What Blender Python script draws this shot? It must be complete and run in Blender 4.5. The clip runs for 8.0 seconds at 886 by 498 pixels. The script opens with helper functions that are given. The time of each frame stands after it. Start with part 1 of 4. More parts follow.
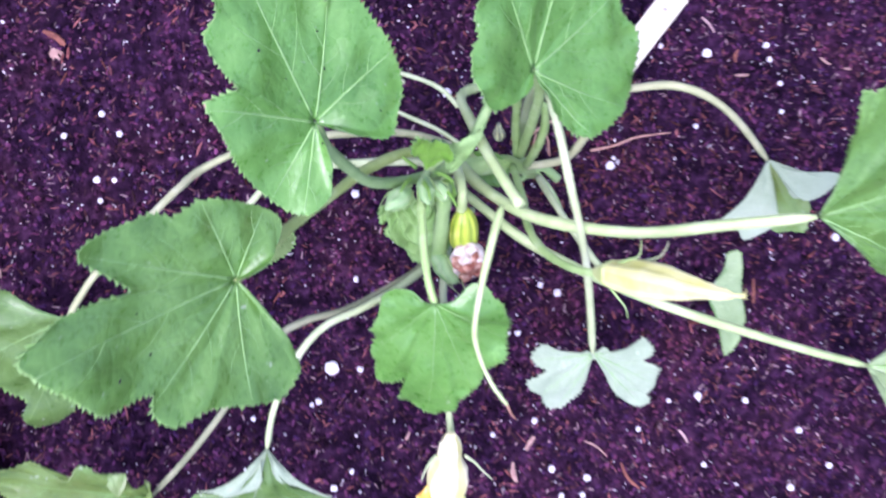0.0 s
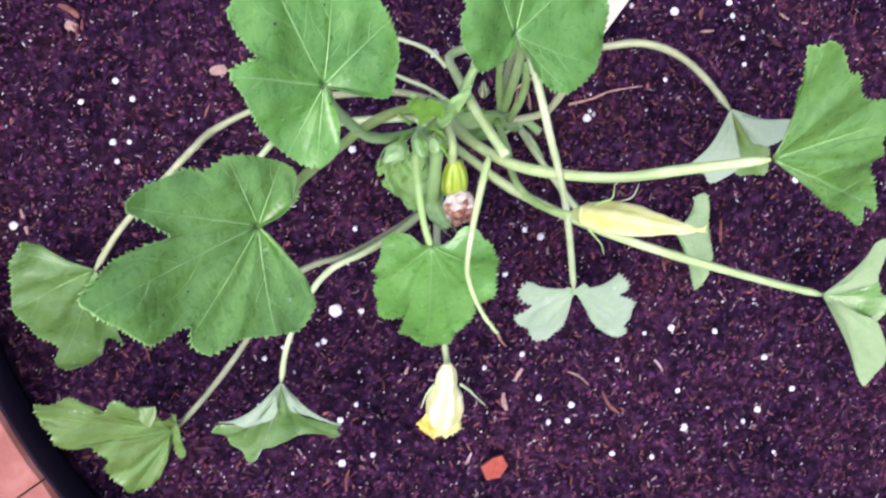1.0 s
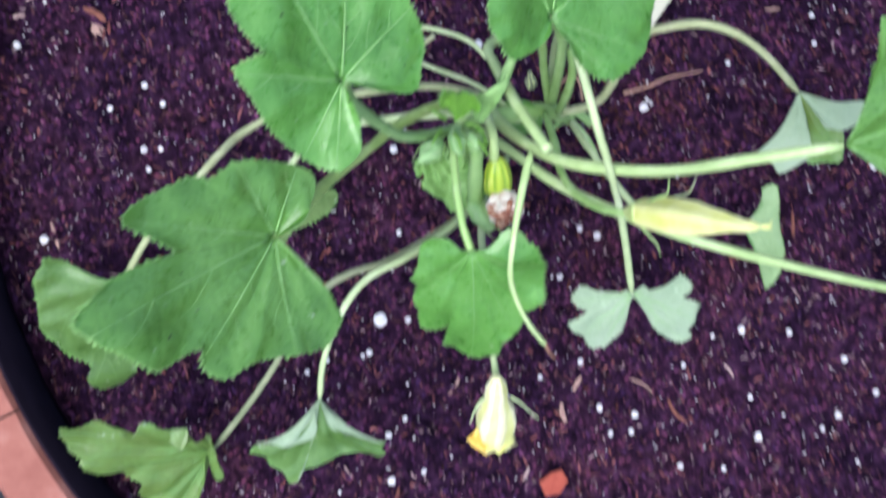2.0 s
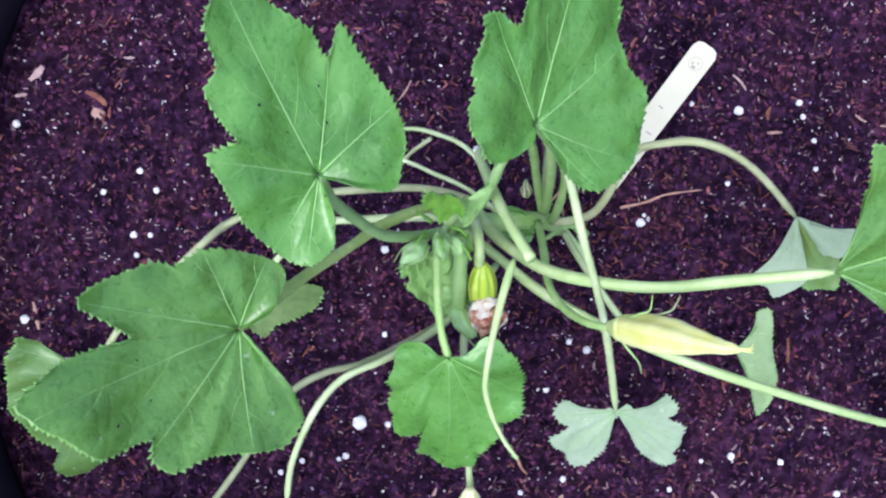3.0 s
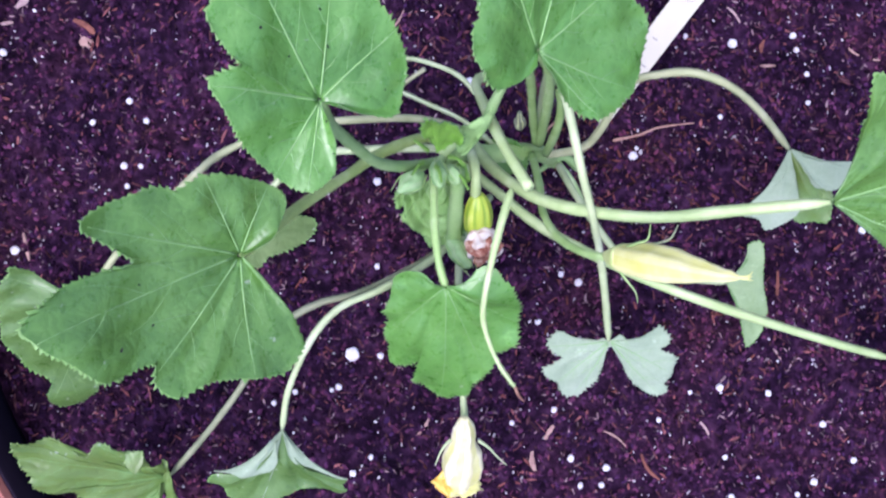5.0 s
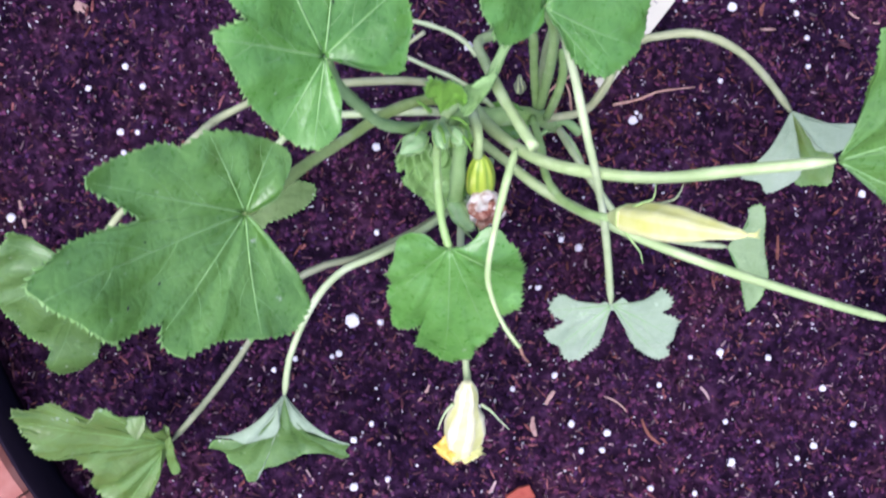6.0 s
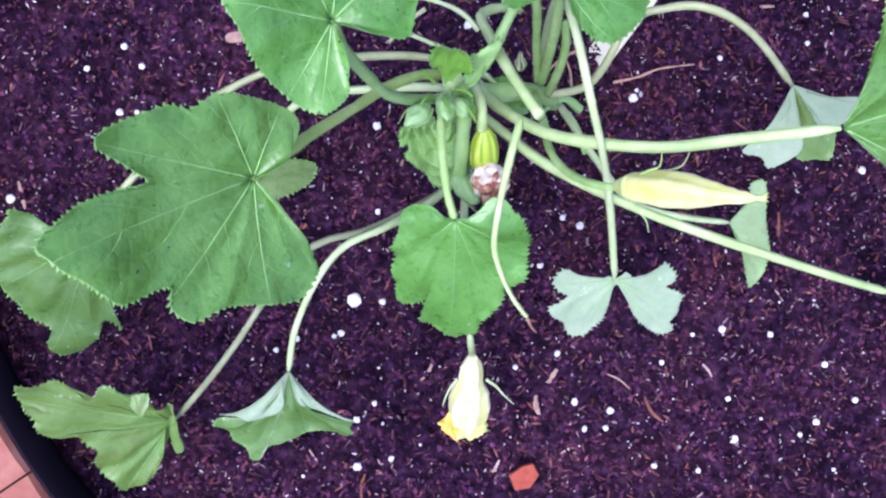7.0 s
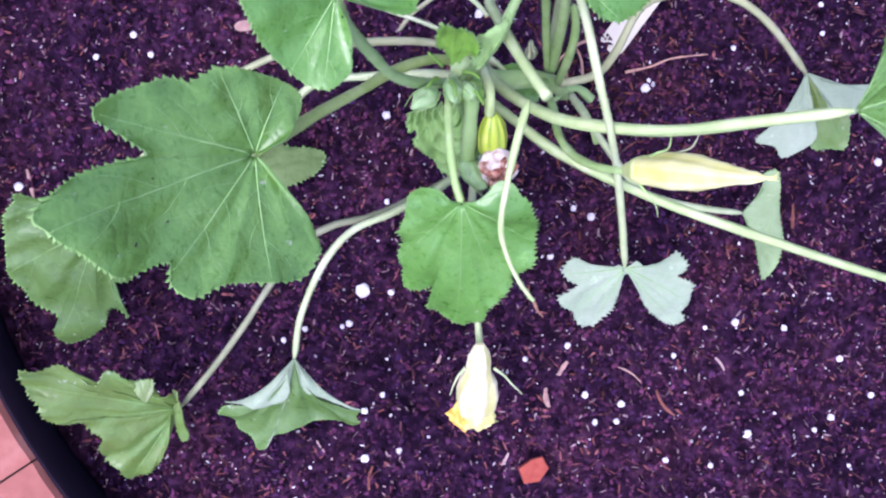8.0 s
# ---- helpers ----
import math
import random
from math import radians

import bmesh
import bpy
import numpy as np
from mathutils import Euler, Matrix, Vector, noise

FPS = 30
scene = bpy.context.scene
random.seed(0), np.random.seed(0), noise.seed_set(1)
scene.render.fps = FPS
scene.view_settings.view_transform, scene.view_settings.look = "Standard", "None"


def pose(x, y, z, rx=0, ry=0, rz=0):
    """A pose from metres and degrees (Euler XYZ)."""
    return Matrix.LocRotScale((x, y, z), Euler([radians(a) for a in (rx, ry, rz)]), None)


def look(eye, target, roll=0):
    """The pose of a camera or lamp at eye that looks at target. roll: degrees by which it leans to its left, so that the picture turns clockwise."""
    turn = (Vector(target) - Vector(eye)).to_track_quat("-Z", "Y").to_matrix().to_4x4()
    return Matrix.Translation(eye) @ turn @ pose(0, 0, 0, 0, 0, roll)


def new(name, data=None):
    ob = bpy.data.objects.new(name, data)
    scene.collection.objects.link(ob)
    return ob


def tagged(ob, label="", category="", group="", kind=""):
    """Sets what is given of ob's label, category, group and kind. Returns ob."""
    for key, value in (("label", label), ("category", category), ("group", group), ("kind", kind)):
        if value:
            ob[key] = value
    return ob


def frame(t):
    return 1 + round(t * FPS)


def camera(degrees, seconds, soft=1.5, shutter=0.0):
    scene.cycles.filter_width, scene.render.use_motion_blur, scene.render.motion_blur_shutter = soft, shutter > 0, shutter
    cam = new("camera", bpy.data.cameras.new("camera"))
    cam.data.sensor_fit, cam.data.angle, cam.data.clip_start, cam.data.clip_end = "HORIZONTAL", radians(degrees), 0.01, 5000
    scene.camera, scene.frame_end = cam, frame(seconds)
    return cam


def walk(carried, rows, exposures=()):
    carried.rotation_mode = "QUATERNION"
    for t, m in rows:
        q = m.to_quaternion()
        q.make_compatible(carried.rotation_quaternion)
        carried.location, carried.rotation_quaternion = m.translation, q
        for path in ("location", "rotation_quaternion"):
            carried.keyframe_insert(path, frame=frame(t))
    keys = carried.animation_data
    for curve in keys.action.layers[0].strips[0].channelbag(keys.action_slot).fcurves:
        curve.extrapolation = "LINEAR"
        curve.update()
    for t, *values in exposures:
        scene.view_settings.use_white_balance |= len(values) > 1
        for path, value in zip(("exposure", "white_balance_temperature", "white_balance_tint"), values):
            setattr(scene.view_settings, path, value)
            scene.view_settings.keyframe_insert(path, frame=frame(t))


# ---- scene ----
from mathutils.bvhtree import BVHTree

# camera: held over the pot, looking almost straight down
cam = camera(42, 8.0, soft=2.2, shutter=0.8)
PATH = [
    (0, (-0.0848, -0.0105, 0.7313, 2.66, -7.27, 1.15)),
    (0.5, (-0.0923, -0.0274, 0.7804, 2.95, -8.26, 0.77)),
    (0.7, (-0.0942, -0.0207, 0.7895, 1.73, -8.24, 0.08)),
    (1, (-0.0986, -0.0188, 0.7929, 0.72, -8.05, -0.28)),
    (1.2, (-0.0957, -0.0184, 0.7933, 0.10, -7.50, -0.74)),
    (1.5, (-0.0920, -0.0188, 0.7744, -0.75, -6.29, -1.96)),
    (1.7, (-0.0901, -0.0187, 0.7659, -0.55, -5.70, -2.70)),
    (2, (-0.0750, -0.0140, 0.7490, 0.70, -4.26, -1.78)),
    (2.2, (-0.0568, -0.0117, 0.7453, 2.57, -2.79, -1.27)),
    (3.3, (-0.0557, -0.0173, 0.7374, 5.80, -3.94, 2.29)),
    (3.5, (-0.0569, -0.0189, 0.7376, 5.60, -4.08, 2.30)),
    (4, (-0.0590, -0.0202, 0.7374, 4.82, -4.28, 2.27)),
    (4.5, (-0.0602, -0.0208, 0.7368, 3.99, -4.38, 2.17)),
    (5.8, (-0.0717, -0.0230, 0.7337, 1.68, -5.24, 1.42)),
    (6, (-0.0720, -0.0294, 0.7319, 1.82, -5.30, 1.53)),
    (6.5, (-0.0771, -0.0389, 0.7300, 1.90, -5.69, 1.23)),
    (7, (-0.0793, -0.0446, 0.7290, 1.99, -5.82, 1.05)),
    (7.5, (-0.0712, -0.0491, 0.7288, 2.08, -5.01, 1.11)),
    (8, (-0.0724, -0.0568, 0.7228, 2.48, -4.89, 1.32)),
]
LIGHT = [(0, 0.37, 5500, 34), (0.5, 0.17, 5680, 31), (1.0, 0.09, 6030, 20), (1.5, 0.03, 6140, 3), (2.0, 0.0, 5760, 4), (3.5, -0.03, 5630, 14), (4.5, 0.03, 5500, 28), (6.0, -0.02, 5660, 21), (6.5, 0.0, 5820, 20), (7.0, 0.15, 5450, 18), (7.5, 0.13, 5440, 30), (8, 0.15, 5480, 34)]
walk(cam, [(t, pose(*p)) for t, p in PATH], [(t, e + 1.0, k, m) for t, e, k, m in LIGHT])

# ---- light: a bright, even sky with a weak veiled sun ----
world = bpy.data.worlds.new("sky")
scene.world = world
world.use_nodes = True
wn = world.node_tree
sky = wn.nodes.new("ShaderNodeTexSky")
sky.sky_type = "NISHITA"
sky.sun_disc = False
sky.sun_elevation, sky.sun_rotation = radians(69), radians(225)
sky.air_density, sky.dust_density, sky.ozone_density = 0.7, 4.0, 0.7
back = wn.nodes["Background"]
back.inputs["Strength"].default_value = 0.145
wn.links.new(sky.outputs[0], back.inputs[0])
sun = new("sun", bpy.data.lights.new("sun", "SUN"))
sun.data.energy, sun.data.angle, sun.data.color = 1.4, radians(55), (1.0, 0.97, 0.92)
sun.matrix_world = look((-0.60, -0.60, 2.2), (0, 0, 0))


# ---- materials ----
def material(name):
    m = bpy.data.materials.new(name)
    m.use_nodes = True
    return m, m.node_tree, m.node_tree.nodes["Principled BSDF"]


def add(nt, kind, **inputs):
    n = nt.nodes.new(kind)
    for key, value in inputs.items():
        n.inputs[key.replace("_", " ")].default_value = value
    return n


def noise_tex(nt, scale, detail=4.0, rough=0.55):
    n = add(nt, "ShaderNodeTexNoise", Scale=scale, Detail=detail, Roughness=rough)
    co = nt.nodes.new("ShaderNodeTexCoord")
    nt.links.new(co.outputs["Object"], n.inputs["Vector"])
    return n


def ramp(nt, source, stops):
    r = nt.nodes.new("ShaderNodeValToRGB")
    e = r.color_ramp.elements
    while len(e) < len(stops):
        e.new(0.5)
    for k, (at, col) in zip(e, stops):
        k.position, k.color = at, (*col, 1)
    nt.links.new(source, r.inputs[0])
    return r.outputs[0]


def mix(nt, factor, a, b, blend="MIX"):
    n = nt.nodes.new("ShaderNodeMix")
    n.data_type, n.blend_type = "RGBA", blend
    for sock, v in ((n.inputs[0], factor), (n.inputs[6], a), (n.inputs[7], b)):
        if hasattr(v, "links"):
            nt.links.new(v, sock)
        elif isinstance(v, (int, float)):
            sock.default_value = v
        else:
            sock.default_value = (*v, 1)
    return n.outputs[2]


def bump(nt, bsdf, height, strength, distance):
    b = add(nt, "ShaderNodeBump", Strength=strength, Distance=distance)
    nt.links.new(height, b.inputs["Height"])
    nt.links.new(b.outputs[0], bsdf.inputs["Normal"])


def plain(name, stops, scale, rough=0.6, bump_mm=0.3, spread=0.0, gloss=0.4, hues=None, patches=None):
    """A surface whose colour wanders between the stops, with fine relief. spread: change of brightness from piece to piece; hues: tints of the pieces."""
    m, nt, b = material(name)
    n = noise_tex(nt, scale)
    col = ramp(nt, n.outputs["Fac"], stops)
    if spread:
        geo = nt.nodes.new("ShaderNodeNewGeometry")
        per = ramp(nt, geo.outputs["Random Per Island"], hues or [(0.0, (1 - spread,) * 3), (1.0, (1.0,) * 3)])
        col = mix(nt, 1.0, col, per, "MULTIPLY")
    if patches:
        col = mix(nt, 1.0, col, ramp(nt, noise_tex(nt, 17.0, 4.0, 0.6).outputs["Fac"], patches), "MULTIPLY")
    nt.links.new(col, b.inputs["Base Color"])
    b.inputs["Roughness"].default_value = rough
    b.inputs["Specular IOR Level"].default_value = gloss
    fine = noise_tex(nt, scale * 5, 3.0)
    bump(nt, b, fine.outputs["Fac"], 0.5, bump_mm / 1000)
    return m


def leaf_material(name, dark, mid, light, rough, through_light, coat, net=0.07):
    """A leaf face: mottled green, a fine net of paler veins with puckered fields between, pale flecks."""
    m, nt, b = material(name)
    broad = noise_tex(nt, 24.0, 4.0, 0.6)
    col = ramp(nt, broad.outputs["Fac"], [(0.3, dark), (0.5, mid), (0.7, light)])
    mottle = noise_tex(nt, 230.0, 5.0, 0.65)
    col = mix(nt, 0.22, col, ramp(nt, mottle.outputs["Fac"], [(0.35, dark), (0.65, light)]))
    co = nt.nodes.new("ShaderNodeTexCoord")
    warp = mix(nt, 0.006, co.outputs["Object"], noise_tex(nt, 60.0, 2.0).outputs["Color"], "ADD")
    cells = []
    for scale in (135.0, 330.0):
        vo = add(nt, "ShaderNodeTexVoronoi", Scale=scale)
        vo.feature = "DISTANCE_TO_EDGE"
        nt.links.new(warp, vo.inputs["Vector"])
        cells.append(vo.outputs["Distance"])
    lines = ramp(nt, cells[0], [(0.0, (1, 1, 1)), (0.10, (0, 0, 0))])
    col = mix(nt, mix(nt, net, (0, 0, 0), lines), col, tuple(min(1, c * 1.35 + 0.02) for c in light))
    speck = noise_tex(nt, 75.0, 6.0, 0.7)
    spots = ramp(nt, speck.outputs["Fac"], [(0.62, (0, 0, 0)), (0.74, (1, 1, 1))])
    col = mix(nt, mix(nt, 0.55, (0, 0, 0), spots), col, tuple(min(1, c * 1.45 + 0.03) for c in light))
    crust = noise_tex(nt, 190.0, 3.0, 0.6)
    dots = ramp(nt, crust.outputs["Fac"], [(0.69, (0, 0, 0)), (0.74, (1, 1, 1))])
    col = mix(nt, mix(nt, 0.7, (0, 0, 0), dots), col, (0.45, 0.52, 0.42))
    nt.links.new(col, b.inputs["Base Color"])
    shine = ramp(nt, mottle.outputs["Fac"], [(0.3, (rough - 0.1,) * 3), (0.7, (min(1, rough + 0.15),) * 3)])
    nt.links.new(shine, b.inputs["Roughness"])
    b.inputs["Specular IOR Level"].default_value = coat
    b.inputs["Coat Weight"].default_value, b.inputs["Coat Roughness"].default_value = max(0.0, coat - 0.45), 0.24
    fine = noise_tex(nt, 160.0, 7.0, 0.62)
    pucker = ramp(nt, cells[0], [(0.0, (0, 0, 0)), (0.22, (0.8, 0.8, 0.8)), (0.5, (1, 1, 1))])
    small = ramp(nt, cells[1], [(0.0, (0, 0, 0)), (0.25, (1, 1, 1))])
    relief = mix(nt, 0.45, mix(nt, 0.25, pucker, small), fine.outputs["Color"])
    bump(nt, b, relief, 0.45, 0.0010)
    if through_light:
        tr = nt.nodes.new("ShaderNodeBsdfTranslucent")
        nt.links.new(mix(nt, 1.0, col, (1.0, 1.0, 0.5), "MULTIPLY"), tr.inputs["Color"])
        ms = nt.nodes.new("ShaderNodeMixShader")
        ms.inputs[0].default_value = through_light
        out = nt.nodes["Material Output"]
        nt.links.new(b.outputs[0], ms.inputs[1])
        nt.links.new(tr.outputs[0], ms.inputs[2])
        nt.links.new(ms.outputs[0], out.inputs["Surface"])
    return m


LEAF_TOP = leaf_material("leaf_green", (0.080, 0.205, 0.033), (0.132, 0.310, 0.051), (0.200, 0.405, 0.088), 0.31, 0.33, 0.9)
LEAF_OLIVE = leaf_material("leaf_olive_green", (0.082, 0.172, 0.036), (0.122, 0.238, 0.053), (0.172, 0.312, 0.088), 0.34, 0.30, 0.8)
LEAF_UNDER = leaf_material("leaf_underside", (0.27, 0.37, 0.24), (0.33, 0.43, 0.295), (0.40, 0.49, 0.37), 0.7, 0.2, 0.25)
LEAF_BRIGHT = leaf_material("leaf_bright_green", (0.092, 0.264, 0.041), (0.142, 0.370, 0.062), (0.208, 0.456, 0.102), 0.31, 0.33, 0.9)
LEAF_FRESH = leaf_material("leaf_fresh_green", (0.13, 0.30, 0.040), (0.19, 0.40, 0.06), (0.26, 0.48, 0.10), 0.45, 0.28, 0.4)
LEAF_TIP = leaf_material("leaf_growing_tip", (0.13, 0.33, 0.035), (0.19, 0.43, 0.05), (0.26, 0.51, 0.08), 0.4, 0.3, 0.5)
LEAF_YOUNG = leaf_material("leaf_young_downy", (0.17, 0.34, 0.085), (0.26, 0.46, 0.14), (0.36, 0.55, 0.24), 0.75, 0.2, 0.25)
LEAF_YELLOWED = leaf_material("leaf_yellowed", (0.122, 0.178, 0.035), (0.140, 0.238, 0.044), (0.155, 0.300, 0.080), 0.36, 0.2, 0.7)
LEAF_BELOW = leaf_material("leaf_lower_face", (0.11, 0.23, 0.07), (0.15, 0.29, 0.10), (0.20, 0.35, 0.14), 0.6, 0.2, 0.3)
LEAF_PALE = leaf_material("leaf_pale_face", (0.20, 0.31, 0.13), (0.26, 0.38, 0.18), (0.33, 0.45, 0.25), 0.65, 0.2, 0.3)
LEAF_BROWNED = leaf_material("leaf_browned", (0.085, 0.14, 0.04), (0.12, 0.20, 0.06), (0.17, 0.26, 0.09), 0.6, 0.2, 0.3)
VEIN = plain("leaf_vein", [(0.3, (0.20, 0.39, 0.12)), (0.7, (0.29, 0.48, 0.19))], 90.0, 0.45, 0.1)
LEAF_MARGIN = plain("leaf_margin", [(0.3, (0.13, 0.29, 0.06)), (0.7, (0.21, 0.37, 0.11))], 120.0, 0.45, 0.2)
STALK = plain("green_stalk", [(0.3, (0.25, 0.41, 0.12)), (0.55, (0.35, 0.52, 0.19)), (0.75, (0.48, 0.62, 0.32))], 60.0, 0.5, 0.3)
STALK_LIGHT = plain("light_green_stalk", [(0.3, (0.32, 0.44, 0.17)), (0.55, (0.43, 0.555, 0.25)), (0.75, (0.54, 0.645, 0.36))], 60.0, 0.5, 0.3)
STALK_OLIVE = plain("olive_stalk", [(0.3, (0.29, 0.41, 0.115)), (0.55, (0.39, 0.52, 0.165)), (0.75, (0.49, 0.61, 0.27))], 60.0, 0.5, 0.3)
STALK_TAN = plain("tan_stalk", [(0.3, (0.30, 0.34, 0.17)), (0.55, (0.40, 0.43, 0.24)), (0.75, (0.50, 0.52, 0.33))], 60.0, 0.6, 0.3)
STALK_PALE = plain("pale_stalk", [(0.3, (0.36, 0.45, 0.22)), (0.55, (0.47, 0.56, 0.31)), (0.75, (0.58, 0.64, 0.43))], 60.0, 0.55, 0.3)
STALK_BEIGE = plain("beige_stalk", [(0.3, (0.17, 0.20, 0.11)), (0.55, (0.24, 0.265, 0.155)), (0.75, (0.32, 0.34, 0.22))], 60.0, 0.65, 0.3)
STALK_GREY = plain("downy_stalk", [(0.3, (0.20, 0.35, 0.11)), (0.7, (0.31, 0.47, 0.19))], 60.0, 0.75, 0.3)
EARTHS = [(0.0, (0.07, 0.06, 0.07)), (0.3, (0.24, 0.21, 0.29)), (0.5, (0.44, 0.35, 0.38)), (0.65, (0.45, 0.47, 0.66)), (0.8, (0.80, 0.55, 0.52)), (1.0, (1.25, 1.05, 1.05))]
DAMP = [(0.30, (0.30, 0.31, 0.42)), (0.5, (0.85, 0.85, 0.88)), (0.70, (1.1, 1.0, 0.82))]
SOIL = plain("potting_soil", [(0.3, (0.0060, 0.0026, 0.0078)), (0.5, (0.021, 0.0082, 0.023)), (0.72, (0.066, 0.026, 0.065))], 150.0, 0.95, 1.5, 0.0, 0.04, None, DAMP)
CRUMB = plain("soil_crumbs", [(0.3, (0.030, 0.0118, 0.033)), (0.7, (0.178, 0.071, 0.174))], 260.0, 0.95, 0.6, 0.88, 0.06, EARTHS, DAMP)
BARK = plain("bark_shreds", [(0.3, (0.055, 0.021, 0.027)), (0.7, (0.29, 0.135, 0.135))], 260.0, 0.85, 0.4, 0.85, 0.12, EARTHS)
RED_BARK = plain("rust_bark_shreds", [(0.3, (0.06, 0.018, 0.015)), (0.7, (0.25, 0.088, 0.070))], 260.0, 0.85, 0.4, 0.92, 0.12)
FIBRE = plain("pale_fibres", [(0.3, (0.17, 0.10, 0.12)), (0.7, (0.46, 0.32, 0.34))], 150.0, 0.8, 0.2, 0.9)
PERLITE = plain("perlite", [(0.3, (0.66, 0.64, 0.68)), (0.7, (0.80, 0.78, 0.82))], 500.0, 0.8, 0.5, 0.75)
CLAY = plain("terracotta", [(0.3, (0.23, 0.075, 0.058)), (0.5, (0.30, 0.11, 0.085)), (0.72, (0.40, 0.185, 0.155))], 35.0, 0.8, 0.5)
JOINT = plain("dark_joint", [(0.3, (0.03, 0.018, 0.015)), (0.7, (0.06, 0.035, 0.03))], 60.0, 0.9, 0.4)
# near-black that paints the shade inside the rim; leaf specks use it too
NEAR_BLACK = plain("near_black", [(0.3, (0.010, 0.0068, 0.0135)), (0.7, (0.019, 0.013, 0.024))], 20.0, 0.9, 0.3, 0.0, 0.05)
# paving grey made very dark: the pot's shadow is in the colour
PAVING = plain("grey_paving", [(0.3, (0.010, 0.011, 0.017)), (0.7, (0.020, 0.022, 0.031))], 12.0, 0.85, 1.0)
PLASTIC = plain("white_plastic", [(0.3, (0.49, 0.47, 0.37)), (0.7, (0.54, 0.52, 0.42))], 40.0, 0.45, 0.05)
PLASTIC_DIM = plain("shaded_plastic", [(0.3, (0.36, 0.34, 0.29)), (0.7, (0.42, 0.40, 0.34))], 40.0, 0.5, 0.05)
INK = plain("faded_ink", [(0.3, (0.18, 0.17, 0.17)), (0.7, (0.32, 0.30, 0.30))], 300.0, 0.6, 0.02)
PETAL = plain("yellow_petal", [(0.3, (0.61, 0.61, 0.16)), (0.5, (0.645, 0.645, 0.23)), (0.72, (0.68, 0.68, 0.32))], 70.0, 0.6, 0.4)
PETAL_PALE = plain("cream_petal", [(0.3, (0.62, 0.62, 0.22)), (0.55, (0.68, 0.68, 0.32)), (0.75, (0.72, 0.72, 0.43))], 70.0, 0.6, 0.4)
PETAL_CREAM = plain("faded_cream_petal", [(0.3, (0.64, 0.61, 0.33)), (0.55, (0.71, 0.69, 0.46)), (0.75, (0.75, 0.73, 0.55))], 70.0, 0.65, 0.4)
PETAL_ORANGE = plain("orange_petal_tip", [(0.3, (0.72, 0.36, 0.04)), (0.7, (0.80, 0.60, 0.14))], 160.0, 0.6, 0.6)
FRUIT_SKIN = plain("young_fruit_skin", [(0.3, (0.32, 0.45, 0.04)), (0.6, (0.42, 0.53, 0.06)), (0.75, (0.55, 0.62, 0.15))], 90.0, 0.35, 0.2)
DRIED = plain("dried_blossom", [(0.3, (0.40, 0.22, 0.16)), (0.42, (0.68, 0.54, 0.46)), (0.54, (0.80, 0.73, 0.66))], 260.0, 0.85, 1.0)
BROWN_TIP = plain("brown_tip", [(0.3, (0.16, 0.07, 0.05)), (0.7, (0.34, 0.19, 0.13))], 200.0, 0.85, 0.4)
BLOSSOM_CORE = plain("blossom_core", [(0.35, (0.22, 0.06, 0.04)), (0.5, (0.42, 0.18, 0.12)), (0.66, (0.66, 0.46, 0.36))], 330.0, 0.85, 0.8)
CALYX = plain("calyx_green", [(0.3, (0.42, 0.52, 0.16)), (0.7, (0.62, 0.66, 0.34))], 110.0, 0.6, 0.3)
FRUIT_STRIPE = plain("fruit_stripe", [(0.3, (0.20, 0.34, 0.03)), (0.7, (0.30, 0.44, 0.05))], 120.0, 0.35, 0.2)
BUD_GREEN = plain("bud_green", [(0.3, (0.20, 0.37, 0.13)), (0.7, (0.31, 0.48, 0.22))], 120.0, 0.45, 0.4)
BUD_STRIPE = plain("bud_stripe", [(0.3, (0.25, 0.40, 0.17)), (0.7, (0.36, 0.50, 0.26))], 120.0, 0.6, 0.4)
ROOT = plain("bare_root", [(0.3, (0.36, 0.18, 0.13)), (0.7, (0.58, 0.37, 0.28))], 180.0, 0.8, 0.4)
RED_BARK_CHIP = plain("rust_bark_chip", [(0.3, (0.10, 0.032, 0.024)), (0.7, (0.24, 0.090, 0.066))], 220.0, 0.85, 0.5)
FIBRE_CHIP = plain("pale_wood_sliver", [(0.3, (0.30, 0.19, 0.19)), (0.7, (0.52, 0.38, 0.37))], 220.0, 0.8, 0.4)
BRICK_CHIP = plain("orange_chip", [(0.3, (0.24, 0.040, 0.026)), (0.7, (0.34, 0.075, 0.048))], 160.0, 0.85, 0.5)
WOOD_CHIP = plain("wood_chip", [(0.3, (0.26, 0.15, 0.13)), (0.7, (0.44, 0.29, 0.25))], 190.0, 0.85, 0.5)


# ---- builders ----
def mesh_from(name, verts, faces, mats, indices=None, smooth=True):
    me = bpy.data.meshes.new(name)
    me.from_pydata([tuple(v) for v in verts], [], [tuple(int(i) for i in f) for f in faces])
    for m in mats:
        me.materials.append(m)
    if indices is not None:
        me.polygons.foreach_set("material_index", indices)
    if smooth:
        me.polygons.foreach_set("use_smooth", [True] * len(me.polygons))
    me.update()
    return me


def under(ob, parent, label=""):
    ob.parent = parent
    return tagged(ob, label)


def part(name, bm, mat, parent, label=""):
    me = bpy.data.meshes.new(name)
    bm.to_mesh(me)
    bm.free()
    me.materials.append(mat)
    me.polygons.foreach_set("use_smooth", [True] * len(me.polygons))
    return under(new(name, me), parent, label)


